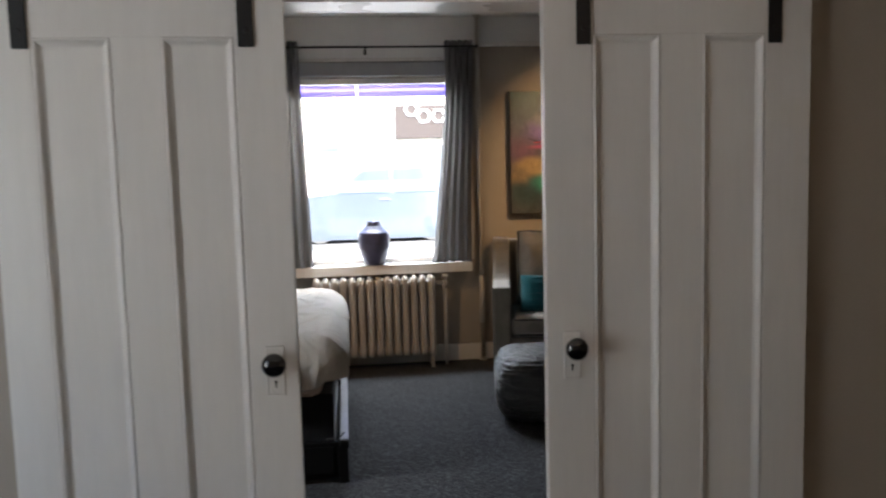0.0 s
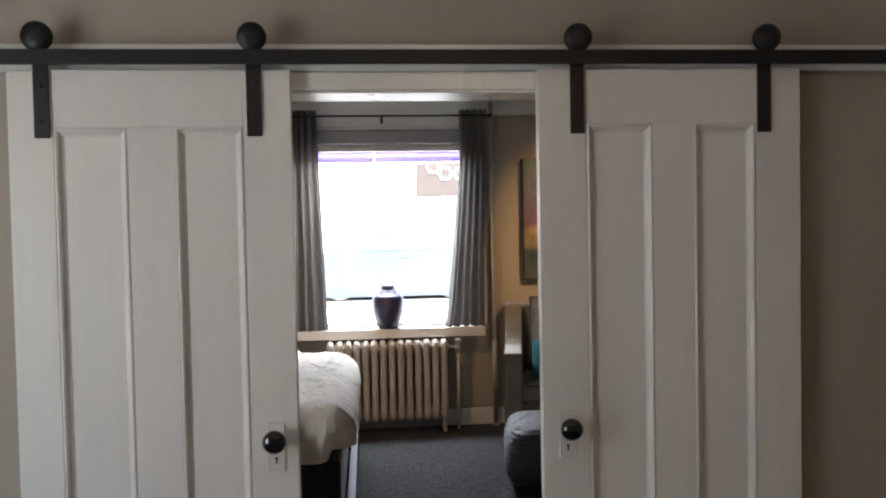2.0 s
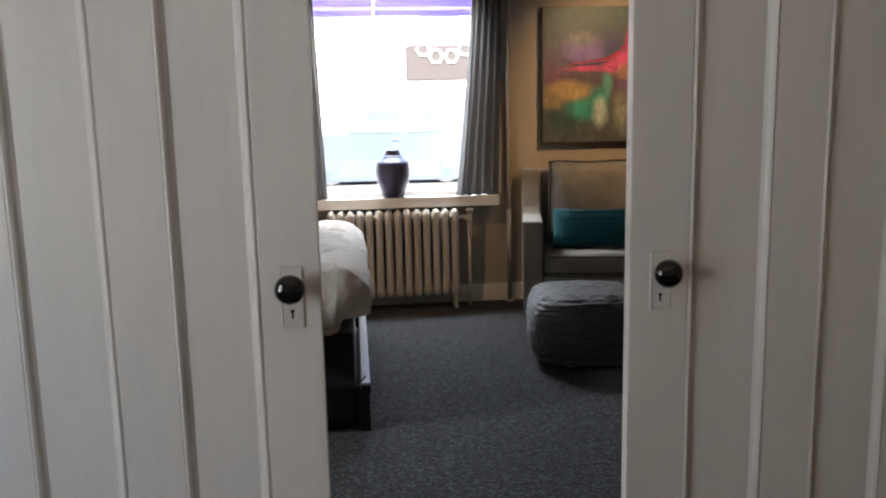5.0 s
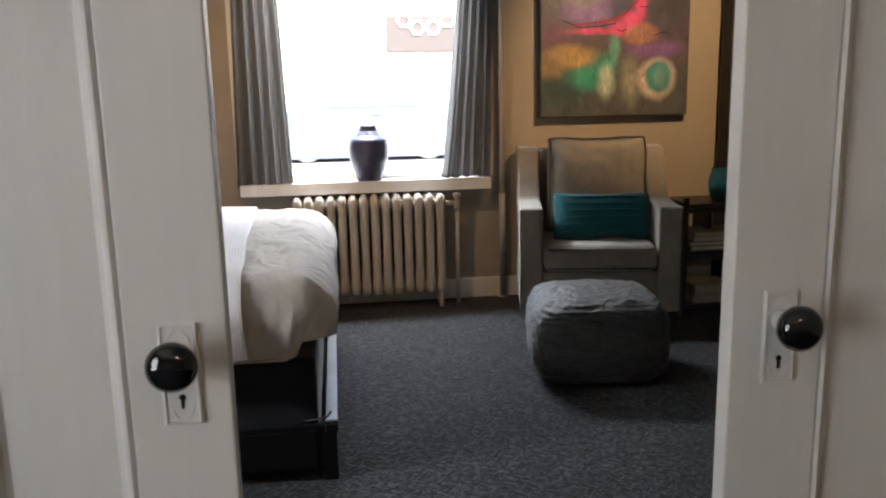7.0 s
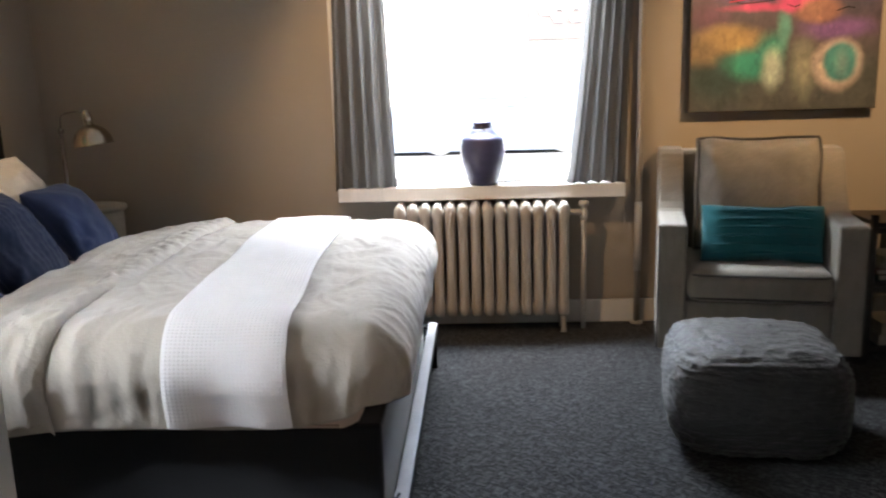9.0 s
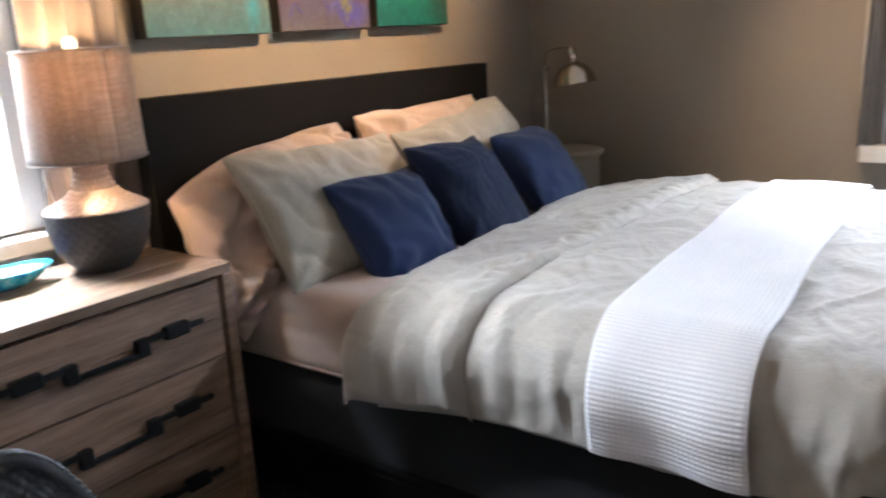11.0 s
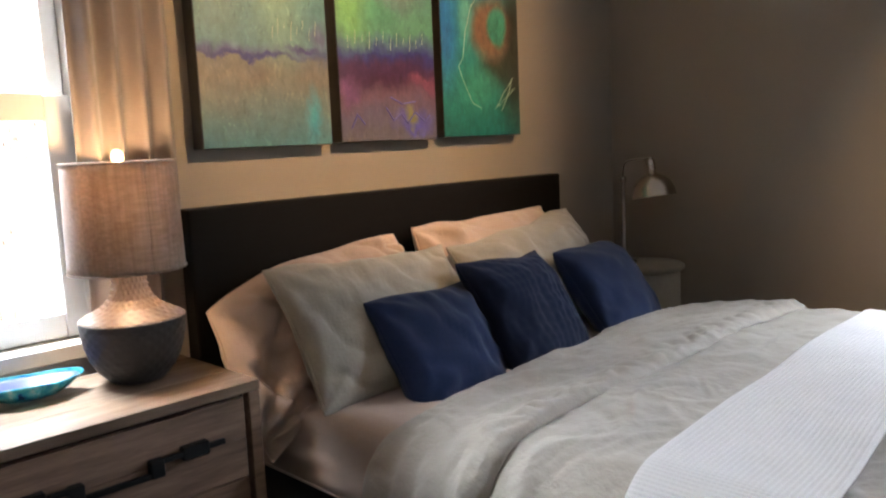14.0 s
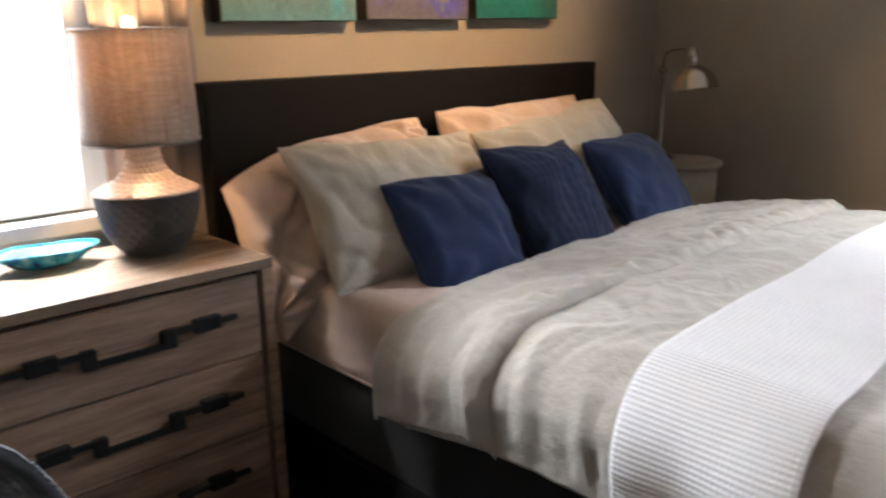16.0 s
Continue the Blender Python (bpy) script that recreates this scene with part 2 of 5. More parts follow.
NICKEL = surface("brushed_nickel", (0.47, 0.435, 0.40), 0.24, 0.08, 200, 4, 0.05, 0.0005, metal=1.0)
CERAMIC = surface("lamp_ceramic_tan", (0.29, 0.21, 0.165), 0.35, 0.15, 40, 8, 0.1, 0.001)
CERDARK = surface("lamp_ceramic_charcoal", (0.034, 0.030, 0.028), 0.6, 0.15, 70, 8, 0.15, 0.001)
VASE = surface("vase_indigo_glaze", (0.055, 0.053, 0.11), 0.35, 0.25, 25, 7, 0.1, coat=0.2)
NIGHTSTAND = surface("nightstand_grey_wash", (0.34, 0.31, 0.25), 0.6, 0.12, 60, 5, 0.1, 0.001)
BLACKPLASTIC = surface("black_plastic", (0.015, 0.015, 0.017), 0.3, 0.1, 80, 5, 0.05, 0.0005)
WHITEPLASTIC = surface("white_plastic", (0.7, 0.7, 0.7), 0.4, 0.05, 80, 5, 0.0)
PAPER = surface("paper_pages", (0.55, 0.50, 0.42), 0.8, 0.1, 200, 9, 0.2, 0.001, stretch=(0.1, 0.1, 1))
BOOKA, BOOKB, BOOKC = (surface("book_cover_%s" % k, c, 0.5, 0.1, 90, 6, 0.05) for k, c in (("cream", (0.42, 0.38, 0.31)), ("brown", (0.16, 0.08, 0.05)), ("green", (0.03, 0.08, 0.06))))
WICKER = surface("wicker_grey", (0.10, 0.105, 0.115), 0.55, 0.3, 160, 12, 0.3, 0.002)
PANE = pane_material("window_pane")
AQUA, aqn, aql, aqb = node_material("bowl_aqua_glass")
aqr = ramp(aqn, aql, noise_node(aqn, aql, 26, 5, 0.6).outputs["Fac"], [(0.36, (0.02, 0.10, 0.42)), (0.47, (0.05, 0.45, 0.55)), (0.56, (0.16, 0.60, 0.62)), (0.66, (0.55, 0.75, 0.70))])
aql.new(aqr.outputs[0], aqb.inputs["Base Color"])
aqb.inputs["Roughness"].default_value, aqb.inputs["Transmission Weight"].default_value = 0.08, 0.55
AWNING = fabric("awning_purple", (0.11, 0.09, 0.42), 300, 0.1)
ASPHALT = surface("asphalt", (0.10, 0.10, 0.10), 0.85, 0.2, 30, 0.3, 0.3, 0.01)
CONCRETE = surface("concrete", (0.40, 0.39, 0.37), 0.85, 0.12, 20, 0.5, 0.2, 0.005)
STUCCO = surface("stucco_cream", (0.62, 0.58, 0.52), 0.9, 0.1, 20, 0.4, 0.2, 0.006)
BRICKISH = surface("facade_brown", (0.035, 0.027, 0.025), 0.8, 0.15, 20, 0.5, 0.2, 0.006)
CARPAINT = surface("car_paint_silver", (0.085, 0.105, 0.135), 0.25, 0.05, 60, 2, 0.0, metal=0.4, coat=0.6)
RUBBER = surface("tyre_rubber", (0.07, 0.07, 0.07), 0.8, 0.2, 60, 5, 0.1)
CARGLASS = surface("car_glass", (0.10, 0.12, 0.16), 0.06, 0.1, 10, 1, 0.0, metal=0.3)
SHADECLOTH = fabric("shade_linen", (0.40, 0.34, 0.30), 420, 0.12, crease=0.1, slub=0.35)
sn, sl = SHADECLOTH.node_tree.nodes, SHADECLOTH.node_tree.links
trl, mxs = sn.new("ShaderNodeBsdfTranslucent"), sn.new("ShaderNodeMixShader")
trl.inputs[0].default_value = (0.55, 0.42, 0.33, 1)
mxs.inputs[0].default_value = 0.22
sl.new(sn["Principled BSDF"].outputs[0], mxs.inputs[1])
sl.new(trl.outputs[0], mxs.inputs[2])
sl.new(mxs.outputs[0], sn["Material Output"].inputs[0])
cn, cl = CURTAIN.node_tree.nodes, CURTAIN.node_tree.links
ctr, cmx = cn.new("ShaderNodeBsdfTranslucent"), cn.new("ShaderNodeMixShader")
ctr.inputs[0].default_value = (0.34, 0.33, 0.32, 1)
cmx.inputs[0].default_value = 0.48
cl.new(cn["Principled BSDF"].outputs[0], cmx.inputs[1])
cl.new(ctr.outputs[0], cmx.inputs[2])
cl.new(cmx.outputs[0], cn["Material Output"].inputs[0])
BULB = glow("bulb_glow", (1.0, 0.66, 0.34), 3)
DIGIT = glow("clock_digits_green", (0.12, 0.9, 0.5), 0.006)
DIGIT.node_tree.nodes["Principled BSDF"].inputs["Base Color"].default_value = (0.01, 0.03, 0.02, 1)


def carpet_material():
    """Slate loop pile woven in short crossed flecks."""
    m, n, l, b = node_material("carpet_slate")
    c, turn = n.new("ShaderNodeTexCoord"), n.new("ShaderNodeMapping")
    turn.inputs["Rotation"].default_value = (0, 0, radians(38))
    l.new(c.outputs["Object"], turn.inputs[0])
    flecks = []
    for stretch in ((1, 0.30, 1), (0.30, 1, 1)):
        mp, tx = n.new("ShaderNodeMapping"), n.new("ShaderNodeTexNoise")
        mp.inputs["Scale"].default_value = stretch
        tx.inputs["Scale"].default_value, tx.inputs["Detail"].default_value, tx.inputs["Roughness"].default_value = 80, 2.0, 0.55
        l.new(turn.outputs[0], mp.inputs[0])
        l.new(mp.outputs[0], tx.inputs["Vector"])
        flecks.append(tx.outputs["Fac"])
    ch = n.new("ShaderNodeTexChecker")
    ch.inputs["Scale"].default_value = 28
    l.new(turn.outputs[0], ch.inputs["Vector"])
    weave = mixed(n, l, ch.outputs["Fac"], flecks[0], flecks[1])
    lane = noise_node(n, l, 2.2, 4, 0.6)
    tuft = noise_node(n, l, 240, 2, 0.6)
    r1 = ramp(n, l, weave, [(0.40, (0.0012, 0.0013, 0.002)), (0.50, (0.009, 0.0095, 0.011)), (0.60, (0.060, 0.061, 0.066))])
    r2 = ramp(n, l, tuft.outputs["Fac"], [(0.35, (0.55, 0.55, 0.55)), (0.65, (1, 1, 1))])
    r3 = ramp(n, l, lane.outputs["Fac"], [(0.35, (0.75, 0.75, 0.75)), (0.65, (1, 1, 1))])
    col = mixed(n, l, 1.0, mixed(n, l, 1.0, r1.outputs[0], r2.outputs[0], "MULTIPLY"), r3.outputs[0], "MULTIPLY")
    l.new(col, b.inputs["Base Color"])
    b.inputs["Roughness"].default_value, b.inputs["Sheen Weight"].default_value = 0.95, 0.12
    b.inputs["Specular IOR Level"].default_value = 0.1
    bump(n, l, b, weave, 0.8, 0.008)
    bump(n, l, b, tuft.outputs["Fac"], 0.4, 0.004)
    return m


CARPET = carpet_material()
ART_A = art("painting_meadow_teal", 1, [(0.0, (0.08, 0.19, 0.16)), (0.14, (0.11, 0.17, 0.13)), (0.36, (0.17, 0.145, 0.09)), (0.455, (0.15, 0.14, 0.10)), (0.495, (0.07, 0.09, 0.16)), (0.56, (0.09, 0.19, 0.17)), (1.0, (0.09, 0.22, 0.18))],
            [(0.62, 0.78, 0.16, 0.30, (0.17, 0.28, 0.18), 0.9), (0.15, 0.85, 0.16, 0.20, (0.13, 0.22, 0.17), 0.9), (0.45, 0.93, 0.10, 0.10, (0.22, 0.24, 0.15), 0.9), (0.85, 0.14, 0.05, 0.12, (0.06, 0.30, 0.29), 0.8), (0.35, 0.475, 0.36, 0.014, (0.035, 0.035, 0.13), 0.8), (0.80, 0.515, 0.12, 0.014, (0.05, 0.04, 0.13), 0.9), (0.93, 0.60, 0.06, 0.07, (0.10, 0.11, 0.16), 0.9)], 1.3, 0.2, 0.15)
ART_B = art("painting_meadow_violet", 1, [(0.0, (0.12, 0.10, 0.08)), (0.15, (0.11, 0.085, 0.11)), (0.27, (0.14, 0.07, 0.08)), (0.34, (0.055, 0.016, 0.04)), (0.43, (0.06, 0.02, 0.06)), (0.50, (0.03, 0.028, 0.14)), (0.57, (0.07, 0.12, 0.15)), (0.64, (0.09, 0.24, 0.12)), (1.0, (0.08, 0.18, 0.14))],
            [(0.13, 0.74, 0.16, 0.16, (0.17, 0.38, 0.10), 0.9), (0.42, 0.80, 0.13, 0.13, (0.08, 0.26, 0.12), 0.9), (0.60, 0.90, 0.20, 0.09, (0.14, 0.17, 0.14), 0.9), (0.75, 0.12, 0.16, 0.05, (0.08, 0.07, 0.30), 0.8), (0.72, 0.15, 0.06, 0.04, (0.22, 0.20, 0.05), 0.7), (0.88, 0.34, 0.14, 0.04, (0.20, 0.055, 0.08), 0.8), (0.10, 0.30, 0.10, 0.06, (0.16, 0.06, 0.13), 0.8)], 4.1, 0.22, 0.17)
ART_C = art("painting_emerald_ring", 1, [(0.0, (0.012, 0.13, 0.085)), (0.4, (0.03, 0.22, 0.145)), (1.0, (0.02, 0.17, 0.15))],
            [(0.05, 0.72, 0.13, 0.32, (0.02, 0.13, 0.28), 0.8), (0.93, 0.60, 0.20, 0.52, (0.035, 0.035, 0.018), 0.6), (0.70, 0.46, 0.20, 0.11, (0.035, 0.04, 0.018), 0.7), (0.62, 0.72, 0.24, 0.20, (0.20, 0.10, 0.045), 0.35),
             (0.70, 0.73, 0.125, 0.125, (0.05, 0.24, 0.13), 0.25), (0.30, 0.80, 0.07, 0.17, (0.12, 0.36, 0.24), 0.9), (0.45, 0.30, 0.20, 0.12, (0.05, 0.26, 0.15), 0.9)], 7.7, 0.25, 0.07)
ART_D = art("painting_dark_abstract", 0, [(0.0, (0.085, 0.085, 0.065)), (0.20, (0.075, 0.08, 0.06)), (0.42, (0.09, 0.065, 0.06)), (0.62, (0.085, 0.062, 0.085)), (0.80, (0.05, 0.065, 0.07)), (1.0, (0.03, 0.075, 0.06))],
            [(0.14, 0.20, 0.16, 0.12, (0.035, 0.065, 0.05), 0.8), (0.86, 0.80, 0.14, 0.24, (0.04, 0.04, 0.042), 0.8), (0.33, 0.68, 0.15, 0.08, (0.21, 0.12, 0.29), 0.8), (0.53, 0.70, 0.08, 0.10, (0.035, 0.035, 0.085), 0.8), (0.30, 0.76, 0.08, 0.05, (0.17, 0.17, 0.15), 0.9), (0.77, 0.43, 0.16, 0.05, (0.20, 0.09, 0.22), 0.8),
             (0.10, 0.52, 0.10, 0.08, (0.14, 0.05, 0.08), 0.9), (0.20, 0.385, 0.17, 0.075, (0.40, 0.25, 0.08), 0.5), (0.06, 0.32, 0.10, 0.06, (0.26, 0.17, 0.07), 0.8), (0.665, 0.535, 0.12, 0.07, (0.30, 0.14, 0.085), 0.35),
             (0.33, 0.25, 0.13, 0.075, (0.03, 0.27, 0.15), 0.6), (0.42, 0.33, 0.07, 0.08, (0.03, 0.25, 0.15), 0.7), (0.49, 0.44, 0.035, 0.09, (0.10, 0.30, 0.20), 0.7), (0.43, 0.22, 0.05, 0.095, (0.46, 0.50, 0.33), 0.7), (0.60, 0.22, 0.06, 0.13, (0.24, 0.23, 0.14), 0.8),
             (0.36, 0.555, 0.15, 0.020, (0.55, 0.05, 0.13), 0.7), (0.52, 0.575, 0.07, 0.045, (0.62, 0.06, 0.15), 0.6), (0.61, 0.63, 0.06, 0.045, (0.62, 0.06, 0.15), 0.6), (0.67, 0.73, 0.035, 0.11, (0.58, 0.05, 0.15), 0.6), (0.72, 0.90, 0.04, 0.12, (0.42, 0.04, 0.12), 0.7),
             (0.785, 0.235, 0.13, 0.135, (0.55, 0.42, 0.29), 0.25), (0.80, 0.245, 0.092, 0.105, (0.06, 0.24, 0.18), 0.22), (0.81, 0.24, 0.03, 0.06, (0.16, 0.26, 0.20), 0.9)], 2.9, 0.25, 0.05)


# ---------------------------------------------------------------- builders
def mesh_of(name, bm, material, smooth=False):
    me = bpy.data.meshes.new(name)
    bmesh.ops.recalc_face_normals(bm, faces=bm.faces[:])
    bm.to_mesh(me)
    bm.free()
    me.materials.append(material)
    if smooth:
        me.shade_smooth()
    return me


def part(name, bm, material, parent, label="", smooth=False):
    ob = new(name, mesh_of(name, bm, material, smooth))
    ob.parent = parent
    ob.matrix_parent_inverse = parent.matrix_world.inverted()
    return tagged(ob, label)


def thing(name, base, label, category, group="", kind=""):
    ob = new(name)
    ob.empty_display_size = 0.05
    ob.matrix_world = base if isinstance(base, Matrix) else Matrix.Translation(base)
    bpy.context.view_layer.update()
    return tagged(ob, label, category, group, kind)


def solid(name, bm, material, label, category, group="", kind="", smooth=False):
    return tagged(new(name, mesh_of(name, bm, material, smooth)), label, category, group, kind)


def structure(name, bm, material, label="", smooth=False):
    return tagged(new(name, mesh_of(name, bm, material, smooth)), label, "", "", "structure")


def box(x0, x1, y0, y1, z0, z1, bevel=0.0, seg=2, bm=None):
    own = bm or bmesh.new()
    made = bmesh.ops.create_cube(own, size=1)["verts"]
    for v in made:
        v.co = Vector((x0 + (v.co.x + 0.5) * (x1 - x0), y0 + (v.co.y + 0.5) * (y1 - y0), z0 + (v.co.z + 0.5) * (z1 - z0)))
    if bevel:
        es = list({e for v in made for e in v.link_edges})
        bmesh.ops.bevel(own, geom=es, offset=bevel, segments=seg, profile=0.5, affect="EDGES")
    return own


def lathe(profile, cx, cy, seg=40, bm=None, wave=None):
    own = bm or bmesh.new()
    rings = []
    for k, (r, z) in enumerate(profile):
        ring = []
        for s in range(seg):
            a = 2 * math.pi * s / seg
            q = r + (wave(a, z, k) if wave else 0)
            ring.append(own.verts.new((cx + q * math.cos(a), cy + q * math.sin(a), z)))
        rings.append(ring)
    for a, b in zip(rings, rings[1:]):
        for s in range(seg):
            own.faces.new((a[s], a[(s + 1) % seg], b[(s + 1) % seg], b[s]))
    for ring in (rings[0], rings[-1]):
        own.faces.new(ring)
    return own


def tube(points, r, seg=10, bm=None):
    own = bm or bmesh.new()
    pts = [Vector(p) for p in points]
    rings = []
    up = Vector((0.31, 0.17, 0.93)).normalized()
    for k, p in enumerate(pts):
        d = (pts[min(k + 1, len(pts) - 1)] - pts[max(k - 1, 0)]).normalized()
        a = d.cross(up).normalized()
        b = d.cross(a)
        rad = r[k] if isinstance(r, (list, tuple)) else r
        rings.append([own.verts.new(p + rad * (math.cos(2 * math.pi * s / seg) * a + math.sin(2 * math.pi * s / seg) * b)) for s in range(seg)])
    for a, b in zip(rings, rings[1:]):
        for s in range(seg):
            own.faces.new((a[s], a[(s + 1) % seg], b[(s + 1) % seg], b[s]))
    own.faces.new(rings[0])
    own.faces.new(rings[-1])
    return own


def sheet(fn, nu, nv, thick=0.0):
    """A surface fn(u, v) with u and v from 0 to 1; thick gives it a back and closed rims."""
    own = bmesh.new()
    g = [[Vector(fn(i / nu, j / nv)) for j in range(nv + 1)] for i in range(nu + 1)]
    front = [[own.verts.new(p) for p in row] for row in g]
    layers = [front]
    if thick:
        back = []
        for i in range(nu + 1):
            row = []
            for j in range(nv + 1):
                du = g[min(i + 1, nu)][j] - g[max(i - 1, 0)][j]
                dv = g[i][min(j + 1, nv)] - g[i][max(j - 1, 0)]
                nrm = du.cross(dv)
                row.append(own.verts.new(g[i][j] - nrm.normalized() * thick if nrm.length > 1e-12 else g[i][j] - Vector((0, 0, thick))))
            back.append(row)
        layers.append(back)
    for lay in layers:
        for i in range(nu):
            for j in range(nv):
                own.faces.new((lay[i][j], lay[i + 1][j], lay[i + 1][j + 1], lay[i][j + 1]))
    if thick:
        rim = [(i, 0) for i in range(nu)] + [(nu, j) for j in range(nv)] + [(i, nv) for i in range(nu, 0, -1)] + [(0, j) for j in range(nv, 0, -1)]
        for (i, j), (p, q) in zip(rim, rim[1:] + rim[:1]):
            own.faces.new((front[i][j], front[p][q], back[p][q], back[i][j]))
    return own


def cushion_xy(a, b, w, h, seed, pinch, soft, droop):
    x = a * w / 2 * (1 - pinch * (1 - b * b)) * (1 - soft * a * a * b * b)
    y = b * h / 2 * (1 - pinch * (1 - a * a)) * (1 - soft * a * a * b * b)
    y += 0.016 * b * b * noise.noise((x * 6, seed, b)) - droop * max(0.0, -a) ** 2.2
    return x + 0.012 * a * a * noise.noise((a, seed, y * 7)), y


def cushion(w, h, t, seed=0.0, pinch=0.06, puff=2.6, wrinkle=0.010, n=30, knit=0.0, soft=0.03, droop=0.0):
    """A stuffed cushion in its own XY plane, with pulled-out corners, wavy rims and soft creases."""
    own = bmesh.new()
    rows = [[], []]
    for side in (0, 1):
        for i in range(n + 1):
            row = []
            for j in range(n + 1):
                if side and (i in (0, n) or j in (0, n)):
                    row.append(rows[0][i][j])
                    continue
                a, b = math.sin(math.pi * (i / n - 0.5)), math.sin(math.pi * (j / n - 0.5))
                x, y = cushion_xy(a, b, w, h, seed, pinch, soft, droop)
                f = max(0.0, (1 - abs(a) ** puff) * (1 - abs(b) ** puff))
                z = (t / 2) * f ** 0.5 + 0.003
                wr = noise.noise((x * 6 + seed, y * 6, side * 5.0)) + 0.5 * noise.noise((x * 17, y * 17 + seed, side * 3.0))
                for cx, cy in ((-1, -1), (1, -1), (1, 1), (-1, 1)):
                    dx, dy = x - cx * w / 2, y - cy * h / 2
                    d = math.hypot(dx, dy)
                    wr += 0.9 * math.exp(-d / (0.35 * h)) * math.sin(9 * math.atan2(dy, dx) + seed * 3 + cx)
                ridge = 1 - 2 * abs(noise.noise((x * 5 + 2 * noise.noise((x * 3, y * 3, seed)), y * 9, seed + side)))
                z += wrinkle * (wr + 0.5 * ridge) * min(1, 3 * f)
                fold = abs(noise.noise((x * 8 + y * 5 + 1.5 * noise.noise((x * 4, y * 4, seed)), y * 3 - x * 2, seed + 7 + side)))
                z -= wrinkle * 0.55 * max(0.0, 1 - 6 * fold) * min(1, 4 * f)
                if knit:
                    z += knit * abs(math.sin(x * 95 + 5 * noise.noise((x * 7, y * 7, 1)))) * abs(math.sin(y * 95 + 3 * noise.noise((y * 7, x * 7, 5)))) * f
                row.append(own.verts.new((x, y, z if side == 0 else -z)))
            rows[side].append(row)
    for side in (0, 1):
        for i in range(n):
            for j in range(n):
                q = [rows[side][i][j], rows[side][i + 1][j], rows[side][i + 1][j + 1], rows[side][i][j + 1]]
                own.faces.new(q if side == 0 else q[::-1])
    return own


def rounded(bm, fn):
    for v in bm.verts:
        v.co = fn(v.co)
    return bm


def wall_with_hole(axis, a0, a1, depth0, depth1, z1, hole):
    """A wall along x or y, with one opening (from, to, bottom, top) cut through it."""
    h0, h1, b, t = hole
    own = bmesh.new()
    for p0, p1, q0, q1 in ((a0, h0, 0, z1), (h1, a1, 0, z1), (h0, h1, 0, b), (h0, h1, t, z1)):
        if p1 - p0 > 1e-4 and q1 - q0 > 1e-4:
            if axis == "x":
                box(p0, p1, depth0, depth1, q0, q1, bm=own)
            else:
                box(depth0, depth1, p0, p1, q0, q1, bm=own)
    return own


# ---------------------------------------------------------------- the two rooms
WX, NY, EX, TOP = -2.17, 6.36, 2.75, 2.67
DF = 2.372                     # front of the sliding doors
SY0, SY1 = 2.43, 2.57          # wall between hall and bedroom
structure("floor", box(-2.35, 2.95, -2.15, 6.5, -0.12, 0.0), CARPET, "dark slate cut pile carpet")
structure("ceiling", box(-2.35, 2.95, SY1 - 0.07, 6.5, TOP, TOP + 0.12), CEIL, "flat white painted ceiling")
structure("ceiling_hall", box(-2.35, 2.95, -2.15, SY1 - 0.07, TOP, TOP + 0.12), CEIL, "flat white painted ceiling")
structure("wall_north", wall_with_hole("x", -2.35, 2.95, NY, NY + 0.16, TOP, (-0.42, 0.92, 0.79, 2.22)), WALL, "taupe painted plaster wall")
structure("wall_west", wall_with_hole("y", SY1, NY, WX - 0.18, WX, TOP, (3.06, 3.64, 0.86, 2.12)), WALL, "taupe painted plaster wall")
structure("wall_east", box(EX, EX + 0.18, -2.15, NY, 0, TOP), WALL, "taupe painted plaster wall")
structure("wall_south", wall_with_hole("x", WX - 0.18, EX, SY0, SY1, TOP, (-0.20, 0.735, 0.0, 2.0)), WALL, "taupe painted plaster wall")
structure("wall_hall_west", wall_with_hole("y", -2.0, SY0, WX - 0.18, WX, TOP, (-0.10, 1.30, 0.5, 2.1)), WALL, "taupe painted plaster wall")
structure("wall_hall_south", box(WX - 0.18, EX, -2.15, -2.0, 0, TOP), WALL, "taupe painted plaster wall")
# door lining and casings
bm = box(-0.205, -0.183, SY0 - 0.008, SY1 + 0.008, 0, 1.985)
box(0.716, 0.738, SY0 - 0.008, SY1 + 0.008, 0, 1.985, bm=bm)
box(-0.205, 0.738, SY0 - 0.008, SY1 + 0.008, 1.985, 2.005, bm=bm)
structure("door_lining", bm, TRIM, "white painted door lining")
bm = box(-0.30, -0.21, SY0 - 0.018, SY0 - 0.001, 0, 1.99, 0.003)
box(0.742, 0.832, SY0 - 0.018, SY0 - 0.001, 0, 1.99, 0.003, bm=bm)
box(-0.31, 0.842, SY0 - 0.020, SY0 - 0.001, 1.992, 2.046, 0.003, bm=bm)
structure("trim_door_hall", bm, TRIM, "white painted casing")
bm = box(-0.30, -0.21, SY1 + 0.001, SY1 + 0.018, 0, 1.99, 0.003)
box(0.742, 0.832, SY1 + 0.001, SY1 + 0.018, 0, 1.99, 0.003, bm=bm)
box(-0.31, 0.842, SY1 + 0.001, SY1 + 0.020, 1.992, 2.09, 0.003, bm=bm)
structure("trim_door_bedroom", bm, TRIM, "white painted casing")
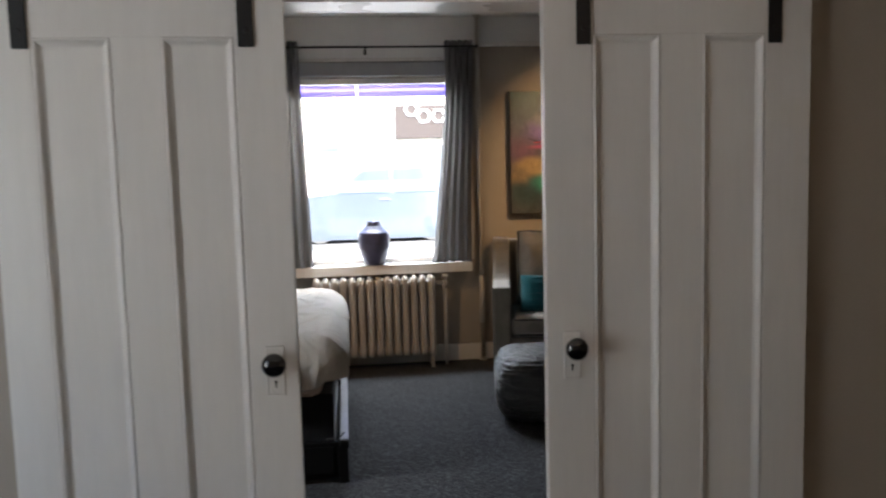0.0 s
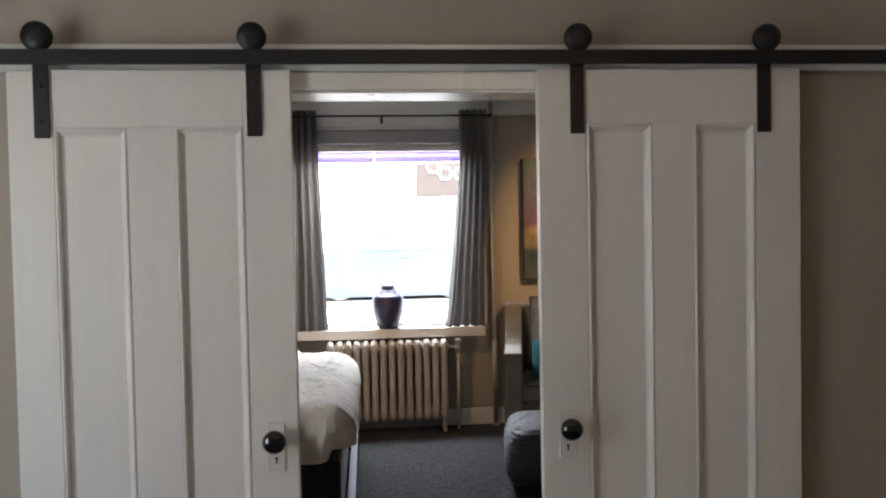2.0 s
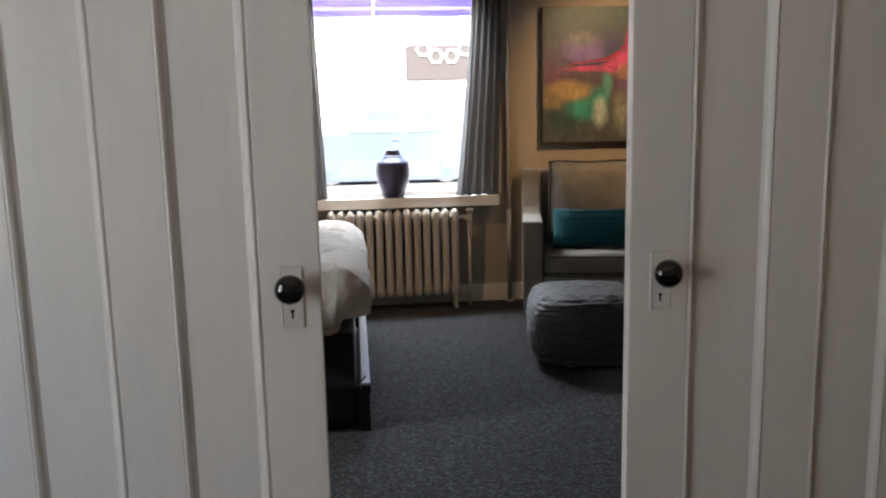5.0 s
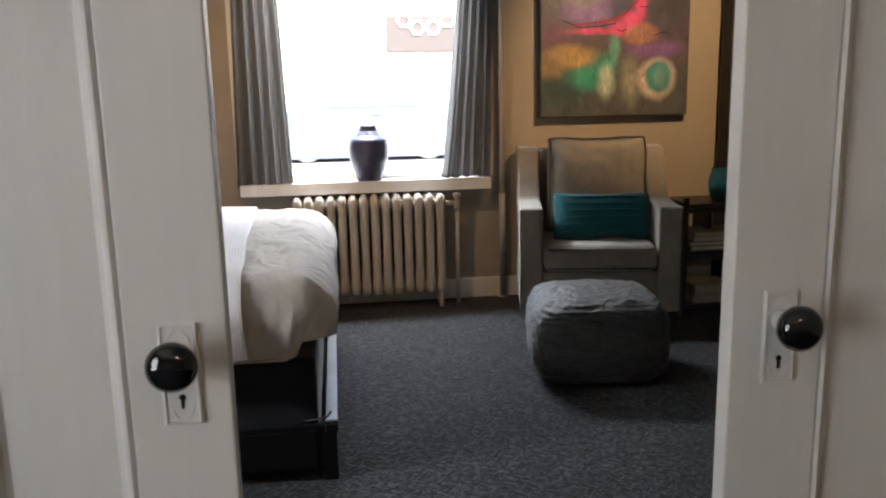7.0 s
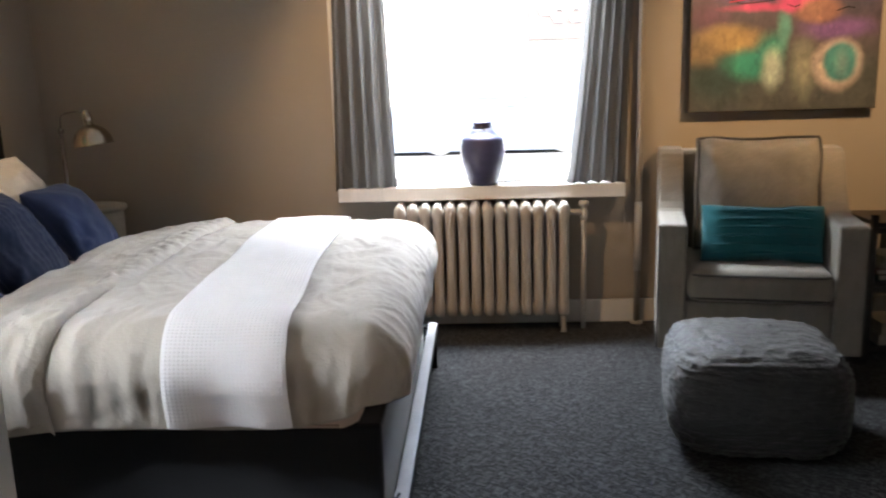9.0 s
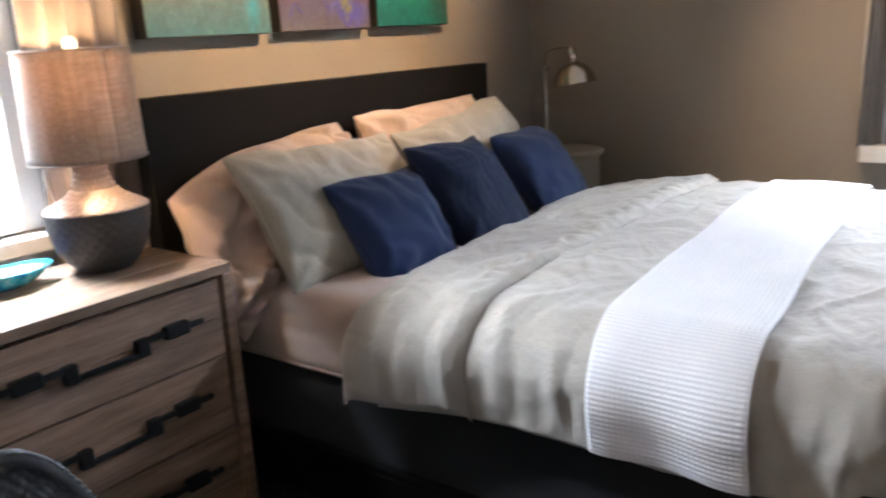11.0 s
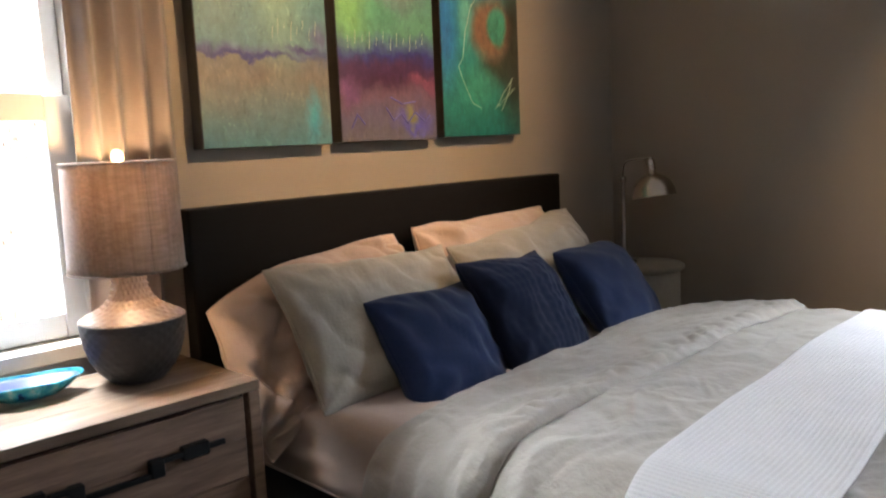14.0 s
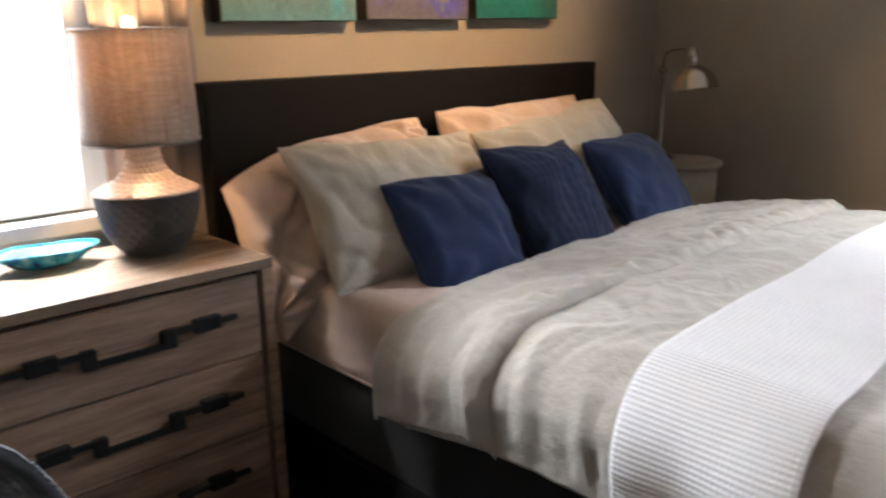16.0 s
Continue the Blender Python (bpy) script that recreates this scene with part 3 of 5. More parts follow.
# frieze over the picture rail, picture rail, skirting
bm = box(WX, -0.56, NY - 0.006, NY - 0.001, 2.46, TOP - 0.002)
box(1.03, EX, NY - 0.006, NY - 0.001, 2.46, TOP - 0.002, bm=bm)
box(-0.56, 1.03, NY - 0.007, NY - 0.001, 2.34, TOP - 0.002, bm=bm)
structure("trim_frieze", bm, CEIL, "white painted frieze")
structure("trim_picture_rail", box(1.03, EX, NY - 0.028, NY - 0.007, 2.44, 2.475, 0.006), TRIM, "white picture rail")
structure("trim_picture_rail_b", box(WX, -0.57, NY - 0.028, NY - 0.007, 2.44, 2.475, 0.006), TRIM, "white picture rail")
structure("baseboard", box(WX + 0.02, EX, NY - 0.018, NY - 0.001, 0, 0.13, 0.004), TRIM, "white skirting board")
structure("baseboard_b", box(WX + 0.001, WX + 0.018, SY1 + 0.02, NY - 0.02, 0, 0.13, 0.004), TRIM, "white skirting board")
structure("baseboard_c", box(0.85, EX, SY0 - 0.016, SY0 - 0.001, 0, 0.13, 0.004), TRIM, "white skirting board")
structure("baseboard_d", box(WX, -0.31, SY0 - 0.016, SY0 - 0.001, 0, 0.13, 0.004), TRIM, "white skirting board")

# north window
win = thing("window_1", (0.25, NY, 0.79), "large white street window with a wide painted sill", "window", kind="structure")
for nm, args in (("casing", (-0.555, -0.425, NY - 0.022, NY - 0.001, 0.80, 2.335)), ("casing", (0.925, 1.03, NY - 0.022, NY - 0.001, 0.80, 2.335)),
                 ("head_casing", (-0.555, 1.03, NY - 0.026, NY - 0.001, 2.337, 2.36)), ("window_sill", (-0.53, 1.0, NY - 0.125, NY + 0.05, 0.72, 0.792)),
                 ("frame_stile", (-0.42, -0.375, NY + 0.03, NY + 0.09, 0.83, 2.17)), ("frame_stile", (0.875, 0.92, NY + 0.03, NY + 0.09, 0.83, 2.17)),
                 ("frame_rail", (-0.42, 0.92, NY + 0.03, NY + 0.09, 0.793, 0.828)), ("frame_rail", (-0.42, 0.92, NY + 0.03, NY + 0.09, 2.172, 2.218))):
    part(nm, box(*args, 0.004), TRIM, win)
g = part("pane", box(-0.376, 0.876, NY + 0.055, NY + 0.06, 0.826, 2.174), PANE, win)
g.visible_shadow = False
part("blind_cassette", box(-0.415, 0.915, NY - 0.018, NY + 0.025, 2.225, 2.334, 0.010), surface("blind_grey", (0.33, 0.33, 0.34), 0.7, 0.06, 90, 4, 0.1, 0.001), win, "rolled grey blind")

# west window, two sashes
win = thing("window_2", (WX, 3.35, 0.86), "white double hung sash window with a painted sill", "window", kind="structure")
for nm, args in (("casing", (WX + 0.001, WX + 0.022, 3.63, 3.72, 0.86, 2.12)), ("casing", (WX + 0.001, WX + 0.022, 2.98, 3.07, 0.86, 2.12)), ("head_casing", (WX + 0.001, WX + 0.026, 2.96, 3.74, 2.122, 2.22)),
                 ("window_sill", (WX - 0.08, WX + 0.075, 2.95, 3.75, 0.815, 0.858)), ("apron", (WX + 0.001, WX + 0.018, 2.98, 3.72, 0.73, 0.813)),
                 ("lower_stile", (WX - 0.055, WX - 0.015, 3.565, 3.638, 0.862, 1.54)), ("lower_stile", (WX - 0.055, WX - 0.015, 3.062, 3.108, 0.862, 1.54)),
                 ("bottom_rail", (WX - 0.055, WX - 0.015, 3.109, 3.564, 0.862, 0.932)), ("meeting_rail", (WX - 0.055, WX - 0.012, 3.109, 3.564, 1.468, 1.545)),
                 ("upper_stile", (WX - 0.10, WX - 0.06, 3.592, 3.638, 1.48, 2.118)), ("upper_stile", (WX - 0.10, WX - 0.06, 3.062, 3.108, 1.48, 2.118)), ("top_rail", (WX - 0.10, WX - 0.06, 3.109, 3.591, 2.06, 2.118))):
    part(nm, box(*args, 0.004), TRIM, win)
for z0, z1, x in ((0.928, 1.485, WX - 0.036), (1.50, 2.065, WX - 0.082)):
    g = part("pane", box(x, x + 0.004, 3.106, 3.594, z0, z1), PANE, win)
    g.visible_shadow = False
part("sash_lock", lathe([(0.018, 1.546), (0.018, 1.556), (0.008, 1.560)], WX - 0.035, 3.35, 12), NICKEL, win)


# ---------------------------------------------------------------- sliding barn doors
def barn_door(x0, x1, panels, knob_x, straps, group):
    zb, zt = 0.012, 2.045
    d = thing("sliding_door", ((x0 + x1) / 2, DF + 0.018, zb), "white painted two panel wooden door hung on a black rail", "door", group)
    y0, y1 = DF, DF + 0.036
    (a0, a1), (b0, b1) = panels
    pt, pb = 1.885, 0.24
    part("stile", box(x0, a0, y0, y1, zb, zt, 0.003), DOOR, d)
    part("stile", box(b1, x1, y0, y1, zb, zt, 0.003), DOOR, d)
    part("mullion", box(a1, b0, y0, y1, pb, pt, 0.0015), DOOR, d)
    part("top_rail", box(a0, b1, y0, y1, pt, zt, 0.0015), DOOR, d)
    part("bottom_rail", box(a0, b1, y0, y1, zb, pb, 0.0015), DOOR, d)
    for p0, p1 in panels:
        part("panel", box(p0 - 0.004, p1 + 0.004, y0 + 0.013, y1 - 0.008, pb - 0.004, pt + 0.004), DOOR, d)
        bmq = bmesh.new()
        prof = ((0.0, 0.0005), (0.006, -0.003), (0.012, 0.001), (0.018, 0.009), (0.026, 0.0135))
        loops = [[bmq.verts.new((x, y0 + dy, z)) for x, z in ((p0 + s, pb + s), (p1 - s, pb + s), (p1 - s, pt - s), (p0 + s, pt - s))] for s, dy in prof]
        for la, lb in zip(loops, loops[1:]):
            for k in range(4):
                bmq.faces.new((la[k], la[(k + 1) % 4], lb[(k + 1) % 4], lb[k]))
        part("panel_moulding", bmq, DOOR, d)
    # lock plate, knob and keyhole
    lock = part("lock_plate", box(knob_x - 0.026, knob_x + 0.026, y0 - 0.004, y0, 0.886, 1.030, 0.0015), DOOR, d, "white painted ornate lock plate")
    for e in (-1, 1):
        part("beaded_border", tube([(knob_x + e * 0.0225, y0 - 0.0042, 0.8895), (knob_x + e * 0.0225, y0 - 0.0042, 1.0265)], 0.0022, 6), DOOR, lock)
        part("beaded_border", tube([(knob_x - 0.0225, y0 - 0.0042, 0.958 + e * 0.0685), (knob_x + 0.0225, y0 - 0.0042, 0.958 + e * 0.0685)], 0.0022, 6), DOOR, lock)
        for zc, up in ((1.010, 1), (0.905, -1)):
            part("scroll", tube([(knob_x + e * (0.003 + 0.013 * math.sin(a * 0.55)), y0 - 0.0042, zc + up * 0.010 * math.cos(a)) for a in [k * 0.5 for k in range(9)]], 0.0014, 5), DOOR, lock)
    bmk = lathe([(0.0045, 0.0), (0.0045, 0.001)], 0, 0, 14)
    box(-0.0022, 0.0022, -0.016, 0.0, 0, 0.001, bm=bmk)
    part("keyhole", rounded(bmk, lambda v: Vector((knob_x + v.x, y0 - 0.0042 - v.z, 0.926 + v.y))), IRON, lock, "black keyhole")
    prof = [(0.009, 0.0), (0.009, 0.022), (0.014, 0.026), (0.026, 0.033), (0.0325, 0.044), (0.0335, 0.052), (0.031, 0.060), (0.024, 0.067), (0.012, 0.0705), (0.003, 0.071)]
    part("knob", rounded(lathe(prof, 0, 0, 32), lambda v: Vector((knob_x + v.x, y0 - 0.004 - v.z, 0.986 + v.y))), PORCELAIN, d, "glossy black porcelain knob", True)
    part("knob_collar", rounded(lathe([(0.015, 0.0), (0.014, 0.006), (0.011, 0.012)], 0, 0, 24), lambda v: Vector((knob_x + v.x, y0 - 0.004 - v.z, 0.986 + v.y))), DOOR, d, "", True)
    for sx in straps:
        h = part("hanger_strap", box(sx - 0.021, sx + 0.021, DF - 0.008, DF - 0.001, 1.855, 2.135, 0.0015), IRON, d, "black iron hanger strap with wheel")
        for z in (1.90, 2.0):
            part("bolt", rounded(lathe([(0.008, 0), (0.008, 0.003), (0.004, 0.005)], 0, 0, 10), lambda v, z=z: Vector((sx + v.x, DF - 0.008 - v.z, z + v.y))), IRON, h)
        prof = [(0.012, -0.013), (0.040, -0.011), (0.041, -0.006), (0.036, 0.0), (0.041, 0.006), (0.040, 0.011), (0.012, 0.013)]
        part("wheel", rounded(lathe(prof, 0, 0, 28), lambda v: Vector((sx + v.x, DF - 0.022 - v.z, 2.133 + v.y))), IRON, h, "", True)
    return d


barn_door(-0.885, -0.105, ((-0.762, -0.562), (-0.432, -0.240)), -0.170, (-0.79, -0.208), "pair of sliding doors")
barn_door(0.615, 1.425, ((0.760, 0.962), (1.088, 1.282)), 0.690, (0.732, 1.308), "pair of sliding doors")
rail = thing("barn_door_rail", (0.0, SY0, 2.05), "long flat black iron barn door rail", "door rail")
part("bar", box(-1.66, 1.80, DF - 0.036, DF - 0.028, 2.054, 2.096, 0.001), IRON, rail)
for ex in (-1.66, 1.80):
    part("end_stop", box(ex - 0.022, ex + 0.022, DF - 0.046, DF - 0.018, 2.046, 2.106, 0.008), IRON, rail)
for ex in (-1.3, -0.5, 0.25, 1.0, 1.6):
    part("spacer", rounded(lathe([(0.009, 0), (0.009, 0.045)], 0, 0, 12), lambda v, ex=ex: Vector((ex + v.x, DF - 0.03 + v.z, 2.075 + v.y))), IRON, rail)
structure("trim_rail_board", box(-1.68, 1.79, SY0 - 0.020, SY0 - 0.001, 2.048, 2.126, 0.002), TRIM, "white painted board behind the rail")


# ---------------------------------------------------------------- north side: curtains, radiator, vase
def curtain(name, base, fn_edge, z0, z1, along, wall, sign, folds, material, label, seed, group, depth=0.030):
    """A hanging curtain in folds. fn_edge(h) gives both side edges at height h from 0 (hem) to 1 (rod)."""
    def f(u, v):
        a, b = fn_edge(v)
        s = a + (b - a) * u
        w = depth * (0.55 + 0.45 * (1 - v)) * math.sin(2 * math.pi * folds * u + seed + 0.7 * noise.noise((u * 3, v * 1.5, seed)))
        w += 0.010 * noise.noise((u * 9, v * 4, seed + 3)) + 0.012 * (1 - v) * noise.noise((u * 3, v * 2, seed + 7))
        q = wall + sign * w
        z = z0 + (z1 - z0) * v + (0.006 * noise.noise((u * 8, 0, seed)) if v < 0.5 else 0.012 * abs(math.sin(2 * math.pi * folds * u)) * (1 if v > 0.99 else 0))
        return (s, q, z) if along == "x" else (q, s, z)
    c = thing(name, base, label, "curtain", group)
    part("cloth", sheet(f, 110, 60, 0.003), material, c, "", True)
    return c


curtain("curtain", (-0.38, 6.27, 0.78), lambda h: (-0.545 + 0.045 * h, -0.215 - 0.055 * h), 0.775, 2.47, "x", 6.272, 1, 4.5, CURTAIN, "grey gathered cloth curtain hanging from the rod", 0.4, "north curtains")
curtain("curtain", (0.88, 6.27, 0.80), lambda h: (0.695 + 0.135 * min(1, h * 1.25) ** 0.8, 1.00 + 0.045 * h), 0.795, 2.47, "x", 6.272, 1, 4.5, CURTAIN, "grey gathered cloth curtain hanging from the rod", 2.1, "north curtains")
rod = thing("curtain_rod", (0.24, NY, 2.43), "thin black metal curtain rod above the window", "curtain rod")
part("bar", tube([(-0.55, 6.262, 2.432), (1.06, 6.262, 2.432)], 0.008, 12), IRON, rod, "", True)
for bx in (-0.50, 0.232, 1.02):
    b = part("bracket", box(bx - 0.006, bx + 0.006, 6.262, NY - 0.008, 2.415, 2.427, 0.002), IRON, rod)
    part("bracket_plate", box(bx - 0.011, bx + 0.011, NY - 0.013, NY - 0.008, 2.385, 2.432, 0.002), IRON, b)
for bx in (-0.56, 1.07):
    part("finial", rounded(lathe([(0.004, -0.016), (0.012, -0.010), (0.016, 0), (0.012, 0.010), (0.004, 0.016)], 0, 0, 14), lambda v, bx=bx: Vector((bx + v.z, 6.262 + v.x, 2.432 + v.y))), IRON, rod, "", True)


def radiator_section():
    own = bmesh.new()
    for dy in (-0.058, 0.0, 0.058):
        prof = [(0.012, 0.095), (0.022, 0.11), (0.024, 0.15), (0.0195, 0.19), (0.0185, 0.40), (0.0195, 0.62), (0.024, 0.655), (0.021, 0.685), (0.012, 0.705), (0.004, 0.712)]
        bmt = lathe(prof, 0, 0, 12)
        for v in bmt.verts:
            v.co = Vector((v.co.x * 1.36, v.co.y * 1.25 + dy, v.co.z))
        me = bpy.data.meshes.new("tmp")
        bmt.to_mesh(me)
        bmt.free()
        own.from_mesh(me)
        bpy.data.meshes.remove(me)
    box(-0.030, 0.030, -0.075, 0.075, 0.125, 0.165, 0.012, 2, own)
    box(-0.030, 0.030, -0.075, 0.075, 0.625, 0.672, 0.014, 2, own)
    return own


rad = thing("radiator", (0.235, 6.225, 0.0), "cream enamelled cast iron column radiator under the window", "radiator")
sec_mesh = mesh_of("section", radiator_section(), RADPAINT, True)
for k in range(14):
    ob = new("section", sec_mesh)
    ob.parent = rad
    ob.location = (-0.43 + k * 0.0665, 0, 0)
for ex in (-0.43, -0.43 + 13 * 0.0665):
    for dy in (-0.055, 0.055):
        part("foot", lathe([(0.017, 0.0), (0.014, 0.02), (0.013, 0.07), (0.02, 0.11)], 0.235 + ex, 6.225 + dy, 12), RADPAINT, rad, "", True)
valve = part("valve", lathe([(0.013, 0.60), (0.020, 0.615), (0.020, 0.65), (0.014, 0.655), (0.014, 0.675), (0.026, 0.68), (0.026, 0.70), (0.012, 0.706)], 0.782, 6.235, 20), RADPAINT, rad, "cream radiator valve", True)
part("valve_pipe", tube([(0.782, 6.235, 0.0), (0.782, 6.235, 0.61)], 0.013, 14), RADPAINT, rad, "", True)
part("connector", tube([(0.70, 6.225, 0.645), (0.775, 6.235, 0.640)], 0.016, 14), RADPAINT, rad, "", True)
riser = thing("riser_pipe", (1.085, 6.315, 0), "painted vertical heating pipe running up the wall", "pipe")
part("pipe", tube([(1.085, 6.315, 0), (1.085, 6.315, TOP)], 0.016, 16), surface("pipe_paint", (0.36, 0.32, 0.27), 0.5, 0.08, 40, 3, 0.1), riser, "", True)
part("sleeve", tube([(1.085, 6.315, 0.30), (1.085, 6.315, 0.68)], 0.020, 16), RADPAINT, riser, "cream painted sleeve", True)
part("collar", lathe([(0.034, 0.0), (0.034, 0.008), (0.02, 0.014)], 1.085, 6.315, 20), RADPAINT, riser, "", True)
part("collar", lathe([(0.02, TOP - 0.014), (0.034, TOP - 0.008), (0.034, TOP)], 1.085, 6.315, 20), RADPAINT, riser, "", True)

vase = thing("vase", (0.25, 6.30, 0.792), "indigo glazed bulbous vase with a narrow flared neck", "vase")
part("body", lathe([(0.060, 0.792), (0.072, 0.796), (0.080, 0.812), (0.100, 0.860), (0.115, 0.910), (0.121, 0.955), (0.121, 1.000), (0.118, 1.034), (0.114, 1.044), (0.104, 1.051), (0.086, 1.062), (0.069, 1.078), (0.058, 1.094)], 0.25, 6.30, 48), VASE, vase, "", True)
part("neck", lathe([(0.059, 1.092), (0.051, 1.106), (0.048, 1.118), (0.050, 1.124), (0.047, 1.126), (0.040, 1.112)], 0.25, 6.30, 44), VASE, vase, "", True)


# ---------------------------------------------------------------- armchair corner
CH = Matrix.Translation((1.472, 5.515, 0)) @ Matrix.Rotation(radians(-11), 4, "Z")


def placed(bm, m):
    bm.transform(m)
    return bm


chair = thing("armchair", CH, "grey tweed armchair with track arms and dark piping", "armchair")
CW, CD = 0.44, 0.74     # half width, depth
part("seat_base", placed(box(-CW + 0.12, CW - 0.12, 0.02, CD - 0.05, 0.09, 0.32, 0.012), CH), CHAIRCLOTH, chair)


def arm_shape(x0, x1):
    """Track arm that rises in a curve into the back wing."""
    own = bmesh.new()
    top = []
    for k in range(25):
        y = CD * k / 24
        s = max(0.0, min(1.0, (y - 0.34) / 0.26))
        top.append((y, 0.68 + 0.02 * y + 0.28 * s * s * (3 - 2 * s)))
    sides = []
    for x in (x0, x1):
        sides.append([own.verts.new((x, y, z)) for y, z in top] + [own.verts.new((x, CD, 0.09)), own.verts.new((x, 0.0, 0.09))])
    a, b = sides
    own.faces.new(a)
    own.faces.new(b[::-1])
    for k in range(len(a)):
        own.faces.new((a[k], a[(k + 1) % len(a)], b[(k + 1) % len(a)], b[k]))
    return own


for x0, x1, q in ((-CW, -CW + 0.125, -CW), (CW - 0.125, CW, CW)):
    arm = part("arm", placed(arm_shape(x0, x1), CH), CHAIRCLOTH, chair)
    mod = arm.modifiers.new("soft", "BEVEL")
    mod.width, mod.segments, mod.limit_method = 0.014, 3, "ANGLE"
    part("piping", placed(tube([(q, 0.002, 0.10), (q, 0.002, 0.675)], 0.004, 6), CH), PIPING, chair)
part("back_frame", placed(box(-CW + 0.115, CW - 0.115, CD - 0.16, CD - 0.004, 0.25, 0.965, 0.02), CH), CHAIRCLOTH, chair)
seat = part("seat_cushion", placed(box(-CW + 0.128, CW - 0.128, -0.03, 0.56, 0.322, 0.475, 0.05, 5), CH), CHAIRCLOTH, chair, "", True)
for z in (0.345, 0.452):
    part("seat_piping", placed(tube([(-CW + 0.150, -0.010, z), (-CW + 0.185, -0.026, z), (0, -0.027, z), (CW - 0.185, -0.026, z), (CW - 0.150, -0.010, z)], 0.006, 6), CH), PIPING, seat)
M = CH @ Matrix.Translation((0.03, 0.495, 0.75)) @ Matrix.Rotation(radians(78), 4, "X")
back = part("back_cushion", placed(cushion(0.60, 0.57, 0.26, 1.7, 0.035, 7.0, 0.012, soft=0.02), M), CHAIRCLOTH, chair, "plump loose back cushion with dark piping", True)


def outline(w, h, seed=0.0, pinch=0.06, soft=0.03, droop=0.0, n=24):
    """The rim of the cushion of the same numbers, as a closed line."""
    pts = []
    for e in range(4):
        for k in range(n):
            a = math.sin(math.pi * (k / n - 0.5))
            pts.append((*cushion_xy(*((a, -1), (1, a), (-a, 1), (-1, -a))[e], w, h, seed, pinch, soft, droop), 0.003))
    return pts + pts[:1]


front = []
for x, y, z in outline(0.60, 0.57, 1.7, 0.035, 0.02):
    a, b = 0.955 * x / 0.30, 0.955 * y / 0.285
    front.append((0.965 * x, 0.965 * y, 0.13 * max(0.0, (1 - min(1, abs(a)) ** 7) * (1 - min(1, abs(b)) ** 7)) ** 0.5 + 0.006))
part("cushion_piping", placed(tube(front, 0.0065, 6), M), PIPING, back)
for x in (-CW + 0.06, CW - 0.06):
    for y in (0.06, CD - 0.06):
        part("leg", placed(lathe([(0.018, 0.0), (0.028, 0.095)], x, y, 12), CH), DARKWOOD, chair)
M = CH @ Matrix.Translation((0.03, 0.232, 0.60)) @ Matrix.Rotation(radians(68), 4, "X")
tp = thing("lumbar_pillow", M, "long teal knitted lumbar pillow on the armchair", "pillow")
part("cover", placed(cushion(0.56, 0.27, 0.13, 3.3, 0.03, 3.5, 0.004), M), TEAL, tp, "", True)
for k in range(6):
    yy = -0.10 + 0.04 * k
    part("rib", placed(tube([(x / 10 * 0.25, yy, 0.052 * (1 - (x / 10) ** 4) ** 0.6 * (1 - (abs(yy) / 0.135) ** 3) ** 0.5 + 0.014) for x in range(-10, 11)], 0.008, 6), M), TEAL, tp)


def pouf_shape():
    own = bmesh.new()
    bmesh.ops.create_cube(own, size=2)
    bmesh.ops.subdivide_edges(own, edges=own.edges[:], cuts=40, use_grid_fill=True)
    for v in own.verts:
        p = v.co.copy()
        s = sum(abs(c) ** 4.6 for c in p) ** (1 / 4.6)
        p /= s
        bulge = 1 + 0.05 * (1 - p.z * p.z)
        q = Vector((p.x * 0.297 * bulge, p.y * 0.295 * bulge, 0.20 + p.z * 0.20))
        ridge = 0.0035 * math.sin(q.z * 300 + 5 * noise.noise(q * 8)) * (1 - abs(p.z) ** 8) + 0.008 * noise.noise(Vector((q.x * 26, q.y * 26, q.z * 80))) + 0.006 * noise.noise(q * 9) + 0.008 * noise.noise(Vector((q.x * 70, q.y * 70, q.z * 70)))
        v.co = q + p.normalized() * ridge
        v.co.z = max(0.0, v.co.z)
    return own


PM = Matrix.Translation((1.228, 4.86, 0)) @ Matrix.Rotation(radians(-9), 4, "Z")
pf = thing("pouf", PM, "charcoal woven cube pouf standing on the carpet", "pouf")
part("cover", placed(pouf_shape(), PM), POUF, pf, "", True)
part("seam", placed(tube([(x * 0.285, y * 0.272, 0.322) for x, y in [((abs(math.cos(a)) ** 0.4) * (1 if math.cos(a) > 0 else -1), (abs(math.sin(a)) ** 0.4) * (1 if math.sin(a) > 0 else -1)) for a in [2 * math.pi * k / 60 for k in range(61)]]], 0.004, 6), PM), POUF, pf)

# side table with shelves, pot, books
st = thing("side_table", (2.22, 5.80, 0), "dark stained open side table with two lower shelves", "side table")
for x in (2.01, 2.43):
    for y in (5.63, 5.97):
        part("leg", box(x - 0.014, x + 0.014, y - 0.014, y + 0.014, 0, 0.70, 0.003), DARKWOOD, st)
for z, nm in ((0.640, "tabletop"), (0.365, "shelf"), (0.05, "shelf")):
    part(nm, box(2.024, 2.416, 5.62, 5.98, z, z + 0.022, 0.003), DARKWOOD, st)
for z in (0.61, 0.335):
    part("apron", box(2.024, 2.416, 5.622, 5.636, z, z + 0.028, 0.002), DARKWOOD, st)
part("divider", box(2.20, 2.224, 5.75, 5.96, 0.388, 0.638, 0.002), DARKWOOD, st)
pot = thing("teal_pot", (2.30, 5.77, 0.662), "teal glazed rounded pot standing on the side table", "pot")
part("body", lathe([(0.060, 0.662), (0.070, 0.67), (0.086, 0.72), (0.090, 0.76), (0.084, 0.80), (0.074, 0.828), (0.072, 0.836), (0.066, 0.836), (0.064, 0.82), (0.075, 0.77), (0.060, 0.69)], 2.30, 5.77, 40), TEALGLAZE, pot, "", True)
